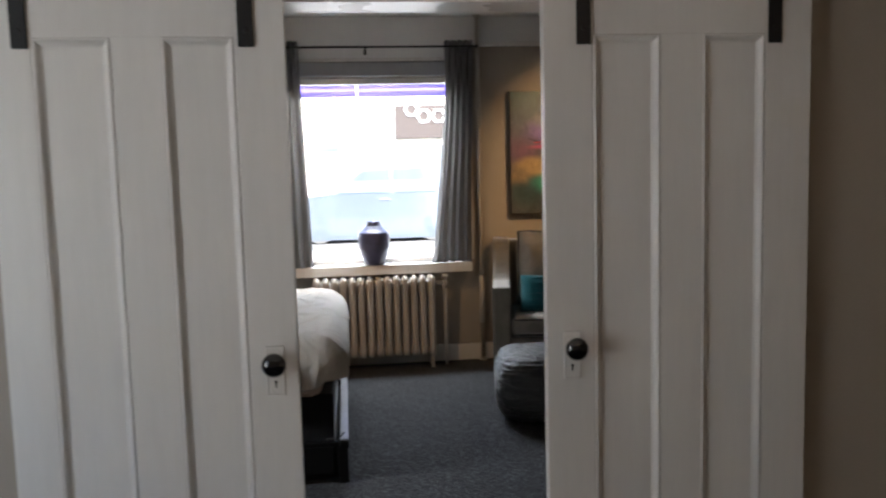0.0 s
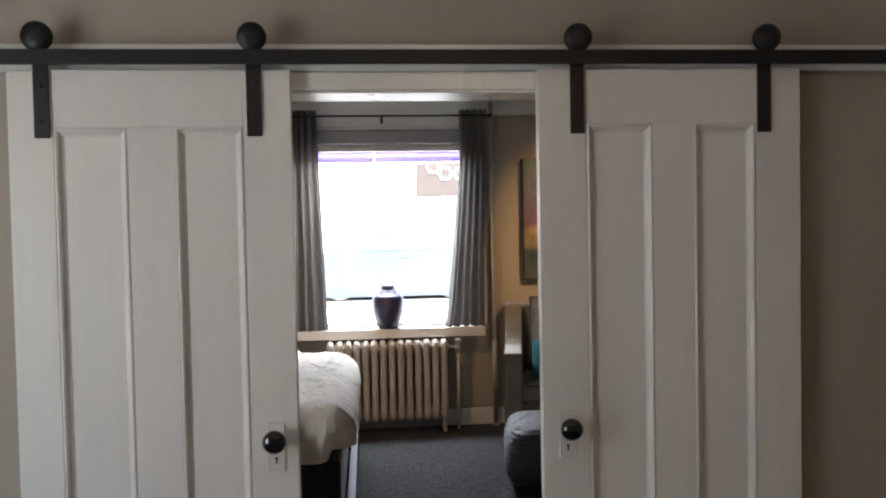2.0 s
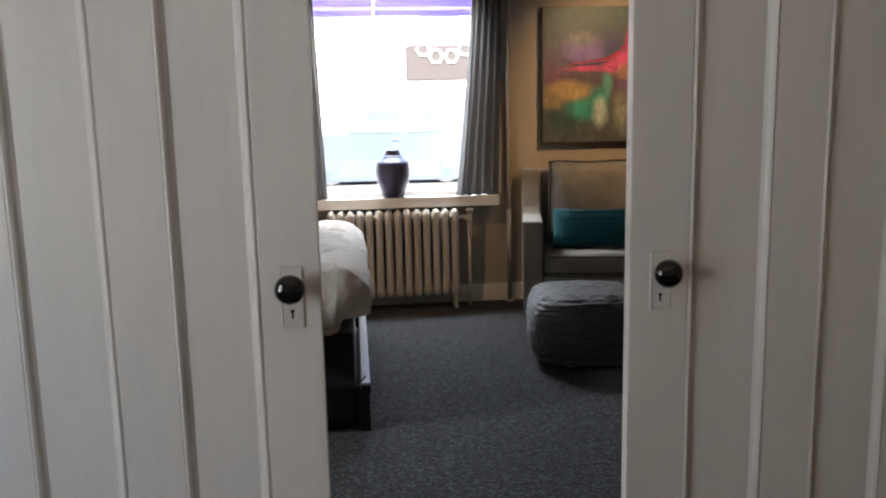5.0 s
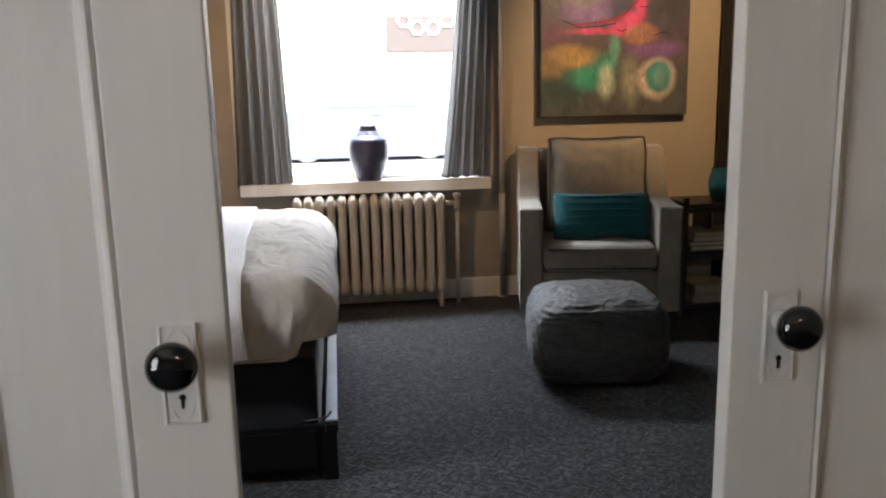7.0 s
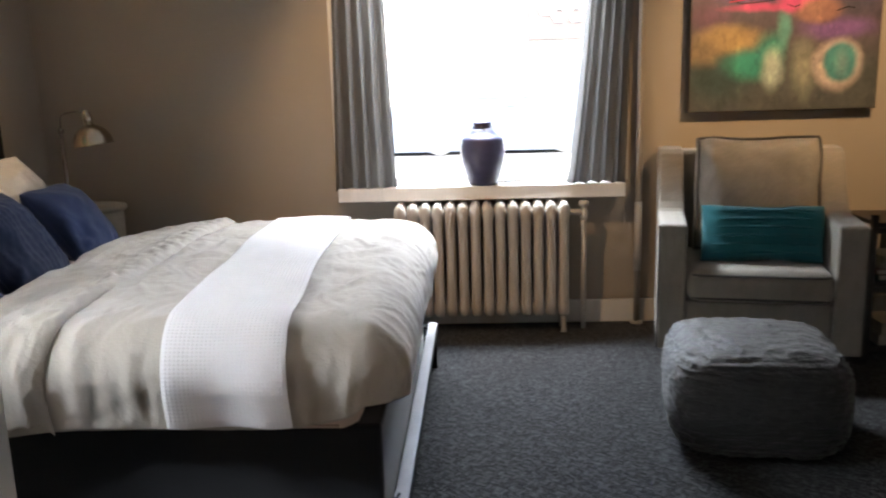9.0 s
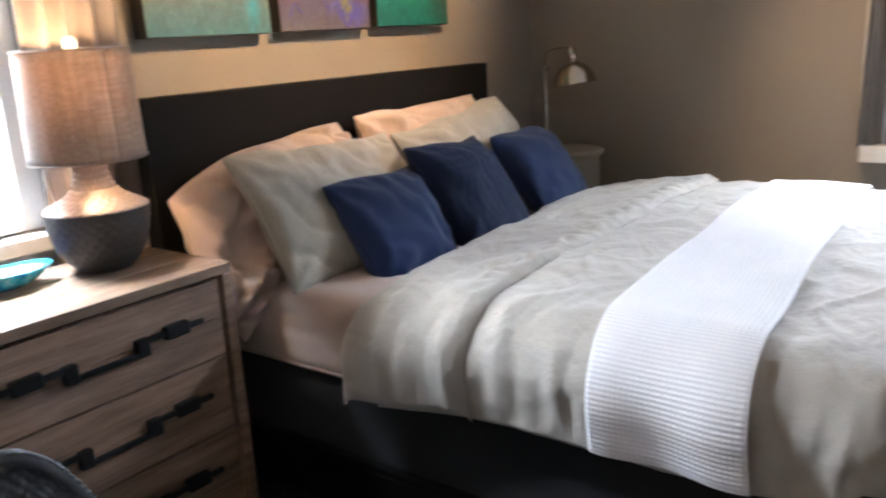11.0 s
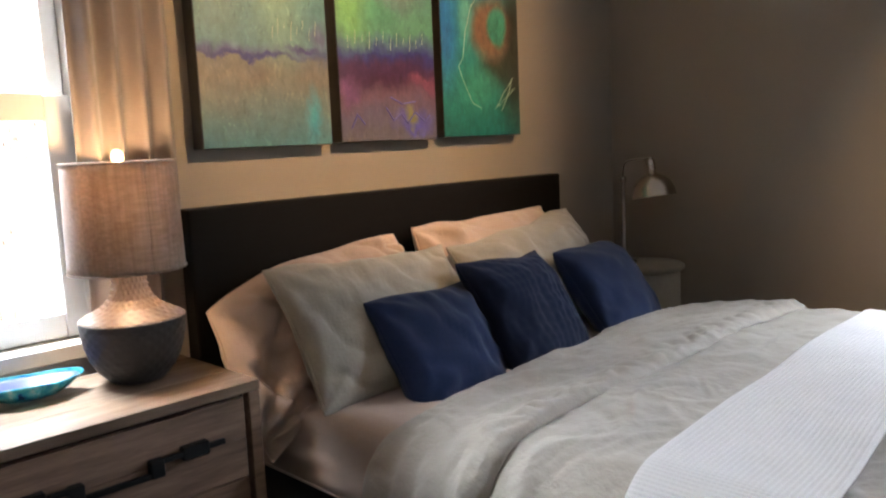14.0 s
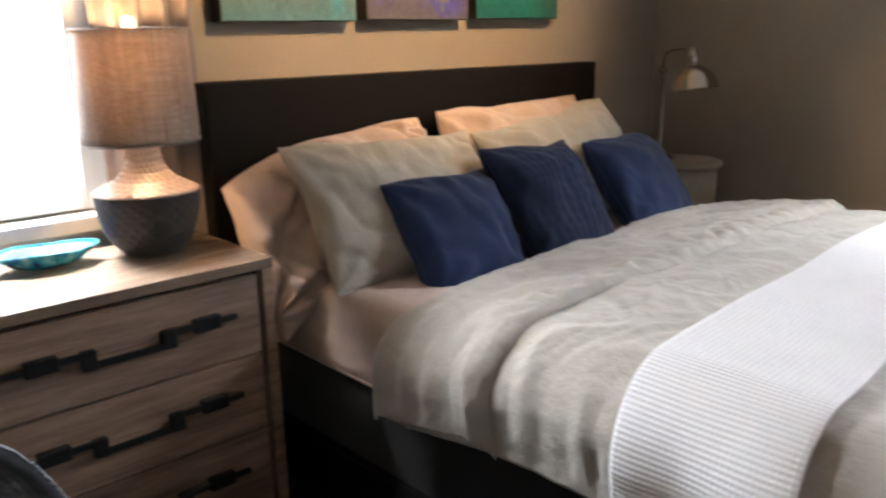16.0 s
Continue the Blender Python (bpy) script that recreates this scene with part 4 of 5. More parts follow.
part("rim", lathe([(0.070, 0.834), (0.076, 0.838), (0.076, 0.846), (0.066, 0.846), (0.064, 0.836)], 2.30, 5.77, 40), TEALGLAZE, pot, "", True)


def book(x0, x1, y0, y1, z0, z1, mat, label):
    b = thing("book", ((x0 + x1) / 2, (y0 + y1) / 2, z0), label, "book", "books on the side table")
    t = min(0.003, (z1 - z0) / 5)
    part("cover", box(x0, x1, y0, y1, z0, z0 + t), mat, b)
    part("cover", box(x0, x1, y0, y1, z1 - t, z1), mat, b)
    part("spine", box(x0, x0 + 0.003, y0, y1, z0 + t, z1 - t), mat, b)
    part("page_block", box(x0 + 0.003, x1 - 0.004, y0 + 0.004, y1 - 0.004, z0 + t, z1 - t), PAPER, b)


book(2.05, 2.38, 5.64, 5.86, 0.388, 0.415, BOOKC, "thick dark green hardback book lying flat")
book(2.04, 2.36, 5.64, 5.84, 0.416, 0.440, BOOKB, "brown hardback book lying flat")
book(2.07, 2.35, 5.645, 5.84, 0.441, 0.468, BOOKA, "cream paperback book lying flat")
book(2.08, 2.35, 5.65, 5.85, 0.469, 0.495, BOOKA, "cream hardback book lying flat")
book(2.08, 2.33, 5.65, 5.85, 0.073, 0.125, BOOKA, "large cream boxed book on the lowest shelf")
book(2.09, 2.32, 5.65, 5.85, 0.126, 0.180, BOOKA, "large cream boxed book on the lowest shelf")
curtain("curtain", (2.64, 6.24, 0.02), lambda h: (2.49, 2.735), 0.02, 2.40, "x", 6.24, 1, 3.5, DRAPE, "dark brown floor length drape in the corner", 1.1, "corner drape")
rod = thing("curtain_rod", (2.60, 6.24, 2.41), "short black rod carrying the corner drape", "curtain rod")
part("bar", tube([(2.45, 6.24, 2.41), (EX, 6.24, 2.41)], 0.009, 12), IRON, rod, "", True)


def strokes(parent, axis, face, lo, hi, z0, z1, lines, material, r=0.0012):
    """Thin raised brush lines on a canvas, in fractions of its width and height."""
    for line in lines:
        pts = []
        for k in range(len(line) - 1):
            for m in range(6):
                f = m / 6
                u, v = line[k][0] + (line[k + 1][0] - line[k][0]) * f, line[k][1] + (line[k + 1][1] - line[k][1]) * f
                u += 0.008 * noise.noise((u * 9, v * 9, 3))
                q, z = lo + (hi - lo) * u, z0 + (z1 - z0) * v
                pts.append((q, face, z) if axis == "x" else (face, q, z))
        part("brush_stroke", tube(pts, r, 5), material, parent)


def painting(name, axis, lo, hi, z0, z1, face, wall, material, label, group=""):
    s = 1 if face > wall else -1
    p = thing(name, ((lo + hi) / 2, wall, z0) if axis == "x" else (wall, (lo + hi) / 2, z0), label, "painting", group)
    w0 = wall + s * 0.002
    fr = (min(w0, face - s * 0.003), max(w0, face - s * 0.003))
    ca = (min(face - s * 0.003, face), max(face - s * 0.003, face))
    if axis == "x":
        part("frame", box(lo, hi, *fr, z0, z1, 0.002), DARKWOOD, p, "dark deep canvas edge")
        part("canvas", box(lo + 0.006, hi - 0.006, *ca, z0 + 0.006, z1 - 0.006), material, p)
    else:
        part("frame", box(*fr, lo, hi, z0, z1, 0.002), DARKWOOD, p, "dark deep canvas edge")
        part("canvas", box(*ca, lo + 0.003, hi - 0.003, z0 + 0.003, z1 - 0.003), material, p)
    return p


PALEPAINT = surface("pale_acrylic", (0.45, 0.55, 0.42), 0.4, 0.15, 60, 8, 0.0)
REDPAINT = surface("red_acrylic", (0.55, 0.03, 0.08), 0.4, 0.15, 60, 8, 0.0)
BLUEPAINT = surface("violet_acrylic", (0.12, 0.11, 0.40), 0.4, 0.15, 60, 8, 0.0)
p = painting("painting", "x", 1.325, 2.285, 1.145, 2.095, 6.288, NY, ART_D, "dark abstract canvas with red and green patches")
strokes(p, "x", 6.288, 1.325, 2.285, 1.145, 2.095, [[(0.15, 0.62), (0.26, 0.57), (0.40, 0.58), (0.52, 0.60)], [(0.50, 0.56), (0.54, 0.545), (0.58, 0.56)], [(0.66, 0.70), (0.72, 0.70)], [(0.76, 0.52), (0.82, 0.54), (0.86, 0.53)]], IRON, 0.003)
strokes(p, "x", 6.288, 1.325, 2.285, 1.145, 2.095, [[(0.20, 0.58), (0.34, 0.60), (0.48, 0.62), (0.60, 0.68), (0.68, 0.80), (0.72, 0.98)], [(0.40, 0.60), (0.55, 0.64), (0.66, 0.74)]], REDPAINT, 0.004)
p = painting("painting", "y", 3.99, 4.488, 1.372, 1.99, -2.105, WX, ART_A, "teal and ochre abstract landscape canvas", "row of three canvases")
strokes(p, "y", -2.105, 3.99, 4.488, 1.372, 1.99, [[(0.55 + 0.05 * k, 0.56 + 0.03 * (k % 3)), (0.56 + 0.05 * k, 0.64 + 0.04 * (k % 2))] for k in range(8)], PALEPAINT, 0.0008)
p = painting("painting", "y", 4.53, 5.008, 1.376, 1.99, -2.105, WX, ART_B, "green and violet abstract landscape canvas", "row of three canvases")
strokes(p, "y", -2.105, 4.53, 5.008, 1.376, 1.99, [[(0.10 + 0.07 * k, 0.54 + 0.02 * (k % 3)), (0.11 + 0.07 * k, 0.62 + 0.04 * (k % 2))] for k in range(12)], PALEPAINT, 0.0009)
strokes(p, "y", -2.105, 4.53, 5.008, 1.376, 1.99, [[(0.45, 0.20), (0.52, 0.12), (0.60, 0.16), (0.68, 0.10), (0.76, 0.17), (0.86, 0.11), (0.94, 0.16)], [(0.10, 0.08), (0.16, 0.16), (0.24, 0.09)], [(0.50, 0.26), (0.62, 0.22), (0.80, 0.24)]], BLUEPAINT, 0.0025)
p = painting("painting", "y", 5.05, 5.53, 1.380, 1.99, -2.105, WX, ART_C, "emerald canvas with an orange ring", "row of three canvases")
strokes(p, "y", -2.105, 5.05, 5.53, 1.38, 1.99, [[(0.52, 0.97), (0.38, 0.86), (0.30, 0.70), (0.26, 0.52), (0.20, 0.46), (0.26, 0.36), (0.36, 0.22), (0.50, 0.18)], [(0.66, 0.18), (0.78, 0.30), (0.94, 0.42)], [(0.70, 0.20), (0.84, 0.28), (0.96, 0.34)], [(0.74, 0.17), (0.82, 0.26), (0.90, 0.40)]], PALEPAINT, 0.0013)
# short thin line of unknown nature, added as a raised wall-coloured strip
structure("trim_wall_strip", box(1.64, 1.72, SY0 - 0.006, SY0 - 0.001, 1.405, 1.412), WALL, "small thin strip in wall colour on the hall wall")


# ---------------------------------------------------------------- bed
bed = thing("bed", (-0.95, 4.78, 0.0), "black platform bed with a tall plain headboard", "bed")
part("headboard", box(-2.02, -1.955, 3.84, 5.605, 0.05, 1.205, 0.006), BLACKWOOD, bed, "tall black brown veneer headboard")
part("side_rail", box(-1.95, -0.03, 3.945, 3.975, 0.03, 0.205, 0.004), BLACKWOOD, bed)
part("side_rail", box(-1.95, -0.03, 5.625, 5.655, 0.03, 0.205, 0.004), BLACKWOOD, bed)
part("foot_rail", box(-0.028, 0.016, 3.94, 5.66, 0.175, 0.208, 0.004), BLACKWOOD, bed)
part("rail_cap", box(-0.026, 0.014, 3.955, 5.655, 0.209, 0.218, 0.003), RAILTOP, bed, "pale grey cap of the foot rail")
for x in (-1.90, -0.012):
    for y in (3.965, 5.635):
        part("leg", box(x - 0.022, x + 0.022, y - 0.022, y + 0.022, 0.0, 0.18, 0.003), BLACKWOOD, bed)
part("base", box(-1.95, -0.05, 3.970, 5.61, 0.10, 0.440, 0.012), BLACKCLOTH, bed, "black cloth covered bed base")
part("drawer_front", box(-1.30, -0.06, 3.940, 3.946, 0.05, 0.185, 0.002), BLACKWOOD, bed)
part("strap", tube([(-0.10, 3.975, 0.21), (-0.06, 3.955, 0.222), (-0.02, 3.95, 0.232), (-0.005, 3.955, 0.25)], 0.004, 6), BLACKPLASTIC, bed, "loose black cord end")


def mattress_shape():
    own = box(-1.95, -0.10, 3.955, 5.625, 0.412, 0.668, 0.0)
    bmesh.ops.subdivide_edges(own, edges=own.edges[:], cuts=40, use_grid_fill=True)
    c, e, r = Vector((-1.025, 4.79, 0.54)), Vector((0.925, 0.835, 0.128)), 0.065
    for v in own.verts:
        p = v.co - c
        q = Vector([max(-b + r, min(b - r, a)) for a, b in zip(p, e)])
        d = p - q
        v.co = c + q + (d.normalized() * r if d.length > 1e-6 else d)
        side = 1 - min(1.0, max(0.0, (v.co.z - 0.42) / 0.22))
        v.co += Vector((0, -1 if p.y < 0 else 1, 0)) * (0.007 * noise.noise((v.co.x * 5, v.co.z * 22, 2.0)) * (0.3 + side)) + Vector((0, 0, 0.004 * noise.noise((v.co.x * 9, v.co.y * 6, 4.0))))
    return own


mt = thing("mattress", (-1.02, 4.79, 0.412), "thick mattress in a blush fitted sheet", "mattress")
part("fitted_sheet", mattress_shape(), SHEET, mt, "", True)
part("hem", tube([(-1.90, 3.960, 0.445), (-1.5, 3.958, 0.442), (-0.9, 3.959, 0.445), (-0.16, 3.960, 0.443)], 0.004, 6), SHEET, mt)

XF, YN, YF, Z0, R0 = -0.122, 4.055, 5.575, 0.722, 0.155


def drape(u, v, off, near, foot):
    """The point of a cover that lies on the bed and hangs over its sides; u along the bed, v across it, in metres of cloth."""
    du = max(0.0, u - XF)
    dv, sg = (YN - v, -1) if v < YN else (v - YF, 1) if v > YF else (0.0, 1)
    d = max(du / foot, dv / near)
    bx, by = min(u, XF), min(max(v, YN), YF)
    q = max(0.0, min(1.0, (-0.85 - u) / 0.5))
    z = Z0 + off - 0.052 * q * q * (3 - 2 * q) + 0.014 * math.sin(math.pi * (by - YN) / (YF - YN))
    if d < 1e-9:
        return Vector((bx, by, z)), Vector((0, 0, 1)), 0.0, 0.0, u, v
    run = math.hypot(du, dv)
    ex, ey = du / run, sg * dv / run
    limit = near + (foot - near) * ex * ex
    c = max(0.0, min(1.0, (u + 0.35) / 0.32))
    limit -= 0.06 * c * c * (1 - ex * ex)
    d = min(1.0, d) * limit
    r = R0 + off
    a = min(d / r, math.pi / 2)
    h, drop = r * math.sin(a), r * (1 - math.cos(a))
    if d > r * math.pi / 2:
        drop += d - r * math.pi / 2
        h -= 0.10 * (d - r * math.pi / 2)
    nrm = Vector((ex * math.sin(a), ey * math.sin(a), math.cos(a)))
    return Vector((bx + h * ex, by + h * ey, z - drop)), nrm, d / limit, math.atan2(ey, ex), bx + ex * d, by + ey * d


def cloth(u, v, off, near, foot, fold, seed):
    p, nrm, hang, ang, u, v = drape(u, v, off, near, foot)
    flatness = 1 - hang
    w = 0.013 * noise.noise((u * 2.6, v * 2.0, seed)) + 0.011 * noise.noise((u * 9 + 1.5 * noise.noise((u * 3, v * 3, 1)), v * 2.4, seed + 2)) + 0.004 * noise.noise((u * 20, v * 6, seed + 5))
    w += 0.0038 * (1 - 2 * abs(noise.noise((u * 13 + 3 * noise.noise((u * 5, v * 5, 3)), v * 7, seed + 4)))) + 0.0016 * (1 - 2 * abs(noise.noise((u * 30, v * 17 + 2 * noise.noise((u * 8, v * 8, 6)), seed + 11))))
    ridge = 1 - abs(noise.noise((u * 5 + noise.noise((u * 4, v * 4, 5)), v * 1.6, seed + 9)))
    w += 0.010 * max(0, ridge - 0.75) * 4 * flatness
    w *= 1 - 0.45 * hang
    if hang > 0:
        run = u if abs(math.sin(ang)) > 0.7 else v
        k = 0.7 * math.sin(run * 52 + 5 * noise.noise((run * 2.5, p.z * 2, seed)) + seed) + 0.6 * math.sin(run * 96 + 4 * noise.noise((run * 3, p.z * 3, seed + 1)))
        corner = abs(math.sin(2 * ang))
        w += (1 - 0.75 * corner) * fold * min(1.0, hang * 1.6) * k * (1 if hang < 0.8 else 1 - 0.7 * (hang - 0.8) / 0.2)
    return p + nrm * w


dv_ = thing("duvet", (-0.6, 4.8, 0.45), "rumpled pale grey linen duvet with its top folded back", "duvet")
LN, LF = 0.352, 0.30


def head_edge(v):
    """How far the duvet's head end lies towards the foot, more on the dresser's side."""
    return 0.105 * (1 - max(0.0, min(1.0, (v - YN) / (YF - YN))))


def cover_fn(a, b):
    v = YN - LN + b * (YF - YN + 2 * LN)
    u0 = -1.31 + head_edge(v)
    return cloth(u0 + a * (XF + LF - u0), v, 0.0, LN, LF, 0.0032, 1.0)


part("cover", sheet(cover_fn, 210, 280, 0.016), DUVET, dv_, "", True)


def cuff(a, b):
    v = YN - (LN + 0.018) + b * (YF - YN + 2 * LN + 0.036)
    u0 = -1.385 + head_edge(v)
    u = u0 + a * (-0.91 - u0)
    u += 0.02 * noise.noise((v * 3, 1, 4)) - 0.12 * max(0.0, (YN - v)) * (1 - a)
    roll = math.sin(math.pi * min(1, a * 6) / 2) if a < 1 / 6 else math.sin(math.pi * min(1, (1 - a) * 9) / 2) if a > 8 / 9 else 1.0
    p = cloth(u, v, 0.004 + 0.022 * max(0, roll) ** 0.7, LN + 0.018, LF, 0.0030, 6.0)
    p.z += 0.015 * max(0, 1 - abs(a - 0.84) * 6) * abs(noise.noise((v * 15, a * 7, 2))) * 1.8
    return p


part("folded_cuff", sheet(cuff, 90, 280, 0.008), DUVET, dv_, "folded back top edge", True)

BN, NU, NV = 0.378, 116, 860


def blanket(a, b):
    v = YN - BN + b * (YF - YN + 2 * BN)
    f = (v - YN) / (YF - YN)
    u0, u1 = -0.615 - 0.085 * f + 0.006 * noise.noise((v * 3, 0, 1)), -0.285 - 0.085 * f + 0.006 * noise.noise((v * 3, 0, 8))
    u = u0 + (u1 - u0) * a
    p, nrm, hang, ang, u, v = drape(u, v, 0.027, BN, BN)
    w = 0.013 * noise.noise((u * 2.6, v * 2.0, 1.0)) + 0.006 * noise.noise((u * 7, v * 2.4, 3.0)) + hang * 0.010 * math.sin(u * 22 + 1.0 + 2 * noise.noise((u, v * 2, 0)))
    border = min(1.0, min(a, 1 - a) * 30, min(b, 1 - b) * 120)
    cx, cy = abs(math.sin(math.pi * 29 * a)), abs(math.sin(math.pi * 215 * b))
    w += 0.0026 * (max(1 - cx, 1 - cy) ** 1.2) * border
    return p + nrm * w


bl = thing("throw_blanket", (-0.5, 4.0, 0.47), "white waffle weave throw laid across the bed", "blanket")
part("weave", sheet(blanket, NU, NV, 0.004), WAFFLE, bl, "", True)


def bed_pillow(name, center, w, h, t, lean, yaw, roll, mat, label, category, group, seed, **more):
    th = radians(lean)
    base = Matrix(((0, -math.sin(th), math.cos(th), 0), (1, 0, 0, 0), (0, math.cos(th), math.sin(th), 0), (0, 0, 0, 1)))
    m = Matrix.Translation(center) @ Matrix.Rotation(radians(yaw), 4, "Z") @ base @ Matrix.Rotation(radians(roll), 4, "Z")
    p = thing(name, m, label, category, group)
    part("cover", placed(cushion(w, h, t, seed, **more), m), mat, p, "", True)
    part("seam", placed(tube(outline(w, h, seed, more.get("pinch", 0.06), more.get("soft", 0.03), more.get("droop", 0.0)), 0.004, 6), m), mat, p)


bed_pillow("pillow", (-1.82, 4.225, 0.818), 0.81, 0.47, 0.24, 26, 0, 6, CASE, "blush cotton pillow leaning on the headboard", "pillow", "bed pillows", 1.0, pinch=0.03, wrinkle=0.046, n=88, soft=0.05, droop=0.07)
bed_pillow("pillow", (-1.82, 5.03, 0.868), 0.77, 0.46, 0.20, 24, 0, 1, CASE, "blush cotton pillow leaning on the headboard", "pillow", "bed pillows", 2.0, pinch=0.045, wrinkle=0.030, n=64, soft=0.03)
bed_pillow("pillow", (-1.66, 4.315, 0.835), 0.73, 0.44, 0.18, 33, 3, -2, SHAM, "beige linen pillow with a flat sham edge", "pillow", "bed pillows", 3.0, pinch=0.06, wrinkle=0.016, n=72, soft=0.0)
bed_pillow("pillow", (-1.68, 5.085, 0.852), 0.78, 0.43, 0.18, 30, 2, 6, SHAM, "beige linen pillow with a flat sham edge", "pillow", "bed pillows", 4.0, pinch=0.06, wrinkle=0.016, n=72, soft=0.0)
bed_pillow("throw_pillow", (-1.49, 4.375, 0.752), 0.445, 0.41, 0.17, 35, 6, -3, VELVET, "small blue velvet pillow propped on the bed", "pillow", "blue throw pillows", 5.0, pinch=0.06, wrinkle=0.015, n=44)
bed_pillow("throw_pillow", (-1.472, 4.755, 0.795), 0.44, 0.445, 0.17, 36, 4, -3, NAVY, "navy textured knit pillow propped on the bed", "pillow", "blue throw pillows", 6.0, pinch=0.07, wrinkle=0.008, n=84, knit=0.006)
bed_pillow("throw_pillow", (-1.50, 5.28, 0.795), 0.47, 0.39, 0.17, 38, 8, -3, VELVET, "small blue velvet pillow propped on the bed", "pillow", "blue throw pillows", 7.0, pinch=0.06, wrinkle=0.011, n=44)

# ---------------------------------------------------------------- dresser under the west window
DX0, DX1, DY0, DY1, DH = -2.06, -1.627, 3.05, 3.826, 0.776
dr = thing("dresser", ((DX0 + DX1) / 2, 3.44, 0.0), "rustic brown wooden three drawer chest with black handles", "dresser")
for k in range(3):
    x0 = DX0 + k * (DX1 - DX0) / 3
    part("top_board", box(x0 + 0.0008, x0 + (DX1 - DX0) / 3 - 0.0008, DY0, DY1, DH - 0.028, DH, 0.003), DRESSTOP, dr)
part("side_panel", box(DX0, DX1 - 0.002, DY0 + 0.002, DY0 + 0.034, 0.0, DH - 0.029, 0.003), DRESSWOOD, dr)
part("side_panel", box(DX0, DX1 - 0.002, DY1 - 0.034, DY1 - 0.002, 0.0, DH - 0.029, 0.003), DRESSWOOD, dr)
part("back_panel", box(DX0, DX0 + 0.015, DY0 + 0.036, DY1 - 0.036, 0.06, DH - 0.03), DRESSWOOD, dr)
part("plinth", box(DX1 - 0.05, DX1 - 0.02, DY0 + 0.036, DY1 - 0.036, 0.0, 0.085, 0.002), DRESSWOOD, dr)
# black block behind the drawers: the shade in their joints put in as colour
part("shade_backing", box(DX1 - 0.06, DX1 - 0.03, DY0 + 0.036, DY1 - 0.036, 0.086, DH - 0.03), BLACKWOOD, dr, "black backing for the shade round the drawers")


def drawer(z0, z1):
    d = part("drawer_front", box(DX1 - 0.026, DX1 - 0.003, DY0 + 0.037, DY1 - 0.050, z0, (z0 + z1) / 2 - 0.0006, 0.0015), DRESSWOOD, dr)
    part("plank", box(DX1 - 0.026, DX1 - 0.0025, DY0 + 0.037, DY1 - 0.050, (z0 + z1) / 2 + 0.0006, z1, 0.0015), DRESSWOOD, d)
    zc, xf = (z0 + z1) / 2, DX1
    own = bmesh.new()
    up, dn = zc + 0.014, zc - 0.014
    for y0, y1, za, zb, t in ((3.155, 3.345, up - 0.007, up + 0.007, 0.012), (3.330, 3.530, dn - 0.007, dn + 0.007, 0.012), (3.520, 3.705, up - 0.007, up + 0.007, 0.012)):
        box(xf + 0.006, xf + 0.006 + t, y0, y1, za, zb, 0.002, 1, own)
    for y0, y1, za, zb in ((3.205, 3.275, up - 0.017, up + 0.017), (3.322, 3.356, dn - 0.008, up + 0.008), (3.508, 3.542, dn - 0.008, up + 0.008), (3.590, 3.660, up - 0.017, up + 0.017)):
        box(xf - 0.002, xf + 0.021, y0, y1, za, zb, 0.003, 1, own)
    part("handle", own, IRON, d, "stepped black iron bar handle")


for z0, z1 in ((0.530, 0.738), (0.318, 0.524), (0.095, 0.312)):
    drawer(z0, z1)

LX, LY = -1.905, 3.63
tl = thing("table_lamp", (LX, LY, DH), "two tone hobnail ceramic lamp with a linen drum shade", "table lamp")


def finer(profile):
    out = []
    for (r0, z0), (r1, z1) in zip(profile, profile[1:]):
        out += [(r0 + (r1 - r0) * k / 7, z0 + (z1 - z0) * k / 7) for k in range(7)]
    return out + profile[-1:]


def hobnail(amount):
    return lambda a, z, k: amount * max(0.0, math.sin(a * 24 + (math.pi if (k // 4) % 2 else 0))) * abs(math.sin(math.pi * (k % 4) / 4))


low_prof = [(0.062, DH), (0.070, DH + 0.004), (0.098, DH + 0.035), (0.113, DH + 0.062), (0.122, DH + 0.090), (0.129, DH + 0.120), (0.132, DH + 0.145), (0.133, DH + 0.165)]
part("base", lathe(finer(low_prof), LX, LY, 150, None, hobnail(0.0022)), CERDARK, tl, "dark charcoal ceramic lower body", True)
up_prof = [(0.133, DH + 0.166), (0.129, DH + 0.171), (0.104, DH + 0.184), (0.076, DH + 0.199), (0.056, DH + 0.219), (0.045, DH + 0.243), (0.041, DH + 0.270), (0.039, DH + 0.305)]
part("neck", lathe(finer(up_prof), LX, LY, 150, None, hobnail(0.0046)), CERAMIC, tl, "tan hobnail ceramic neck", True)
part("stem", tube([(LX, LY, DH + 0.305), (LX, LY, DH + 0.50)], 0.007, 10), NICKEL, tl, "", True)


def shade_fn(u, v):
    a = 2 * math.pi * u
    r = 0.146 - 0.006 * v
    return (LX + r * math.cos(a), LY + r * math.sin(a), 1.070 + 0.280 * v)


shade = part("shade", sheet(shade_fn, 72, 12, 0.002), SHADECLOTH, tl, "woven linen drum shade", True)
for z, r in ((1.072, 0.1465), (1.349, 0.1405)):
    part("shade_ring", tube([(LX + r * math.cos(2 * math.pi * k / 48), LY + r * math.sin(2 * math.pi * k / 48), z) for k in range(49)], 0.003, 6), SHADECLOTH, shade)
for k in range(3):
    a = 2 * math.pi * k / 3 + 0.4
    part("spider_arm", tube([(LX, LY, 1.340), (LX + 0.139 * math.cos(a), LY + 0.139 * math.sin(a), 1.346)], 0.002, 6), NICKEL, shade)
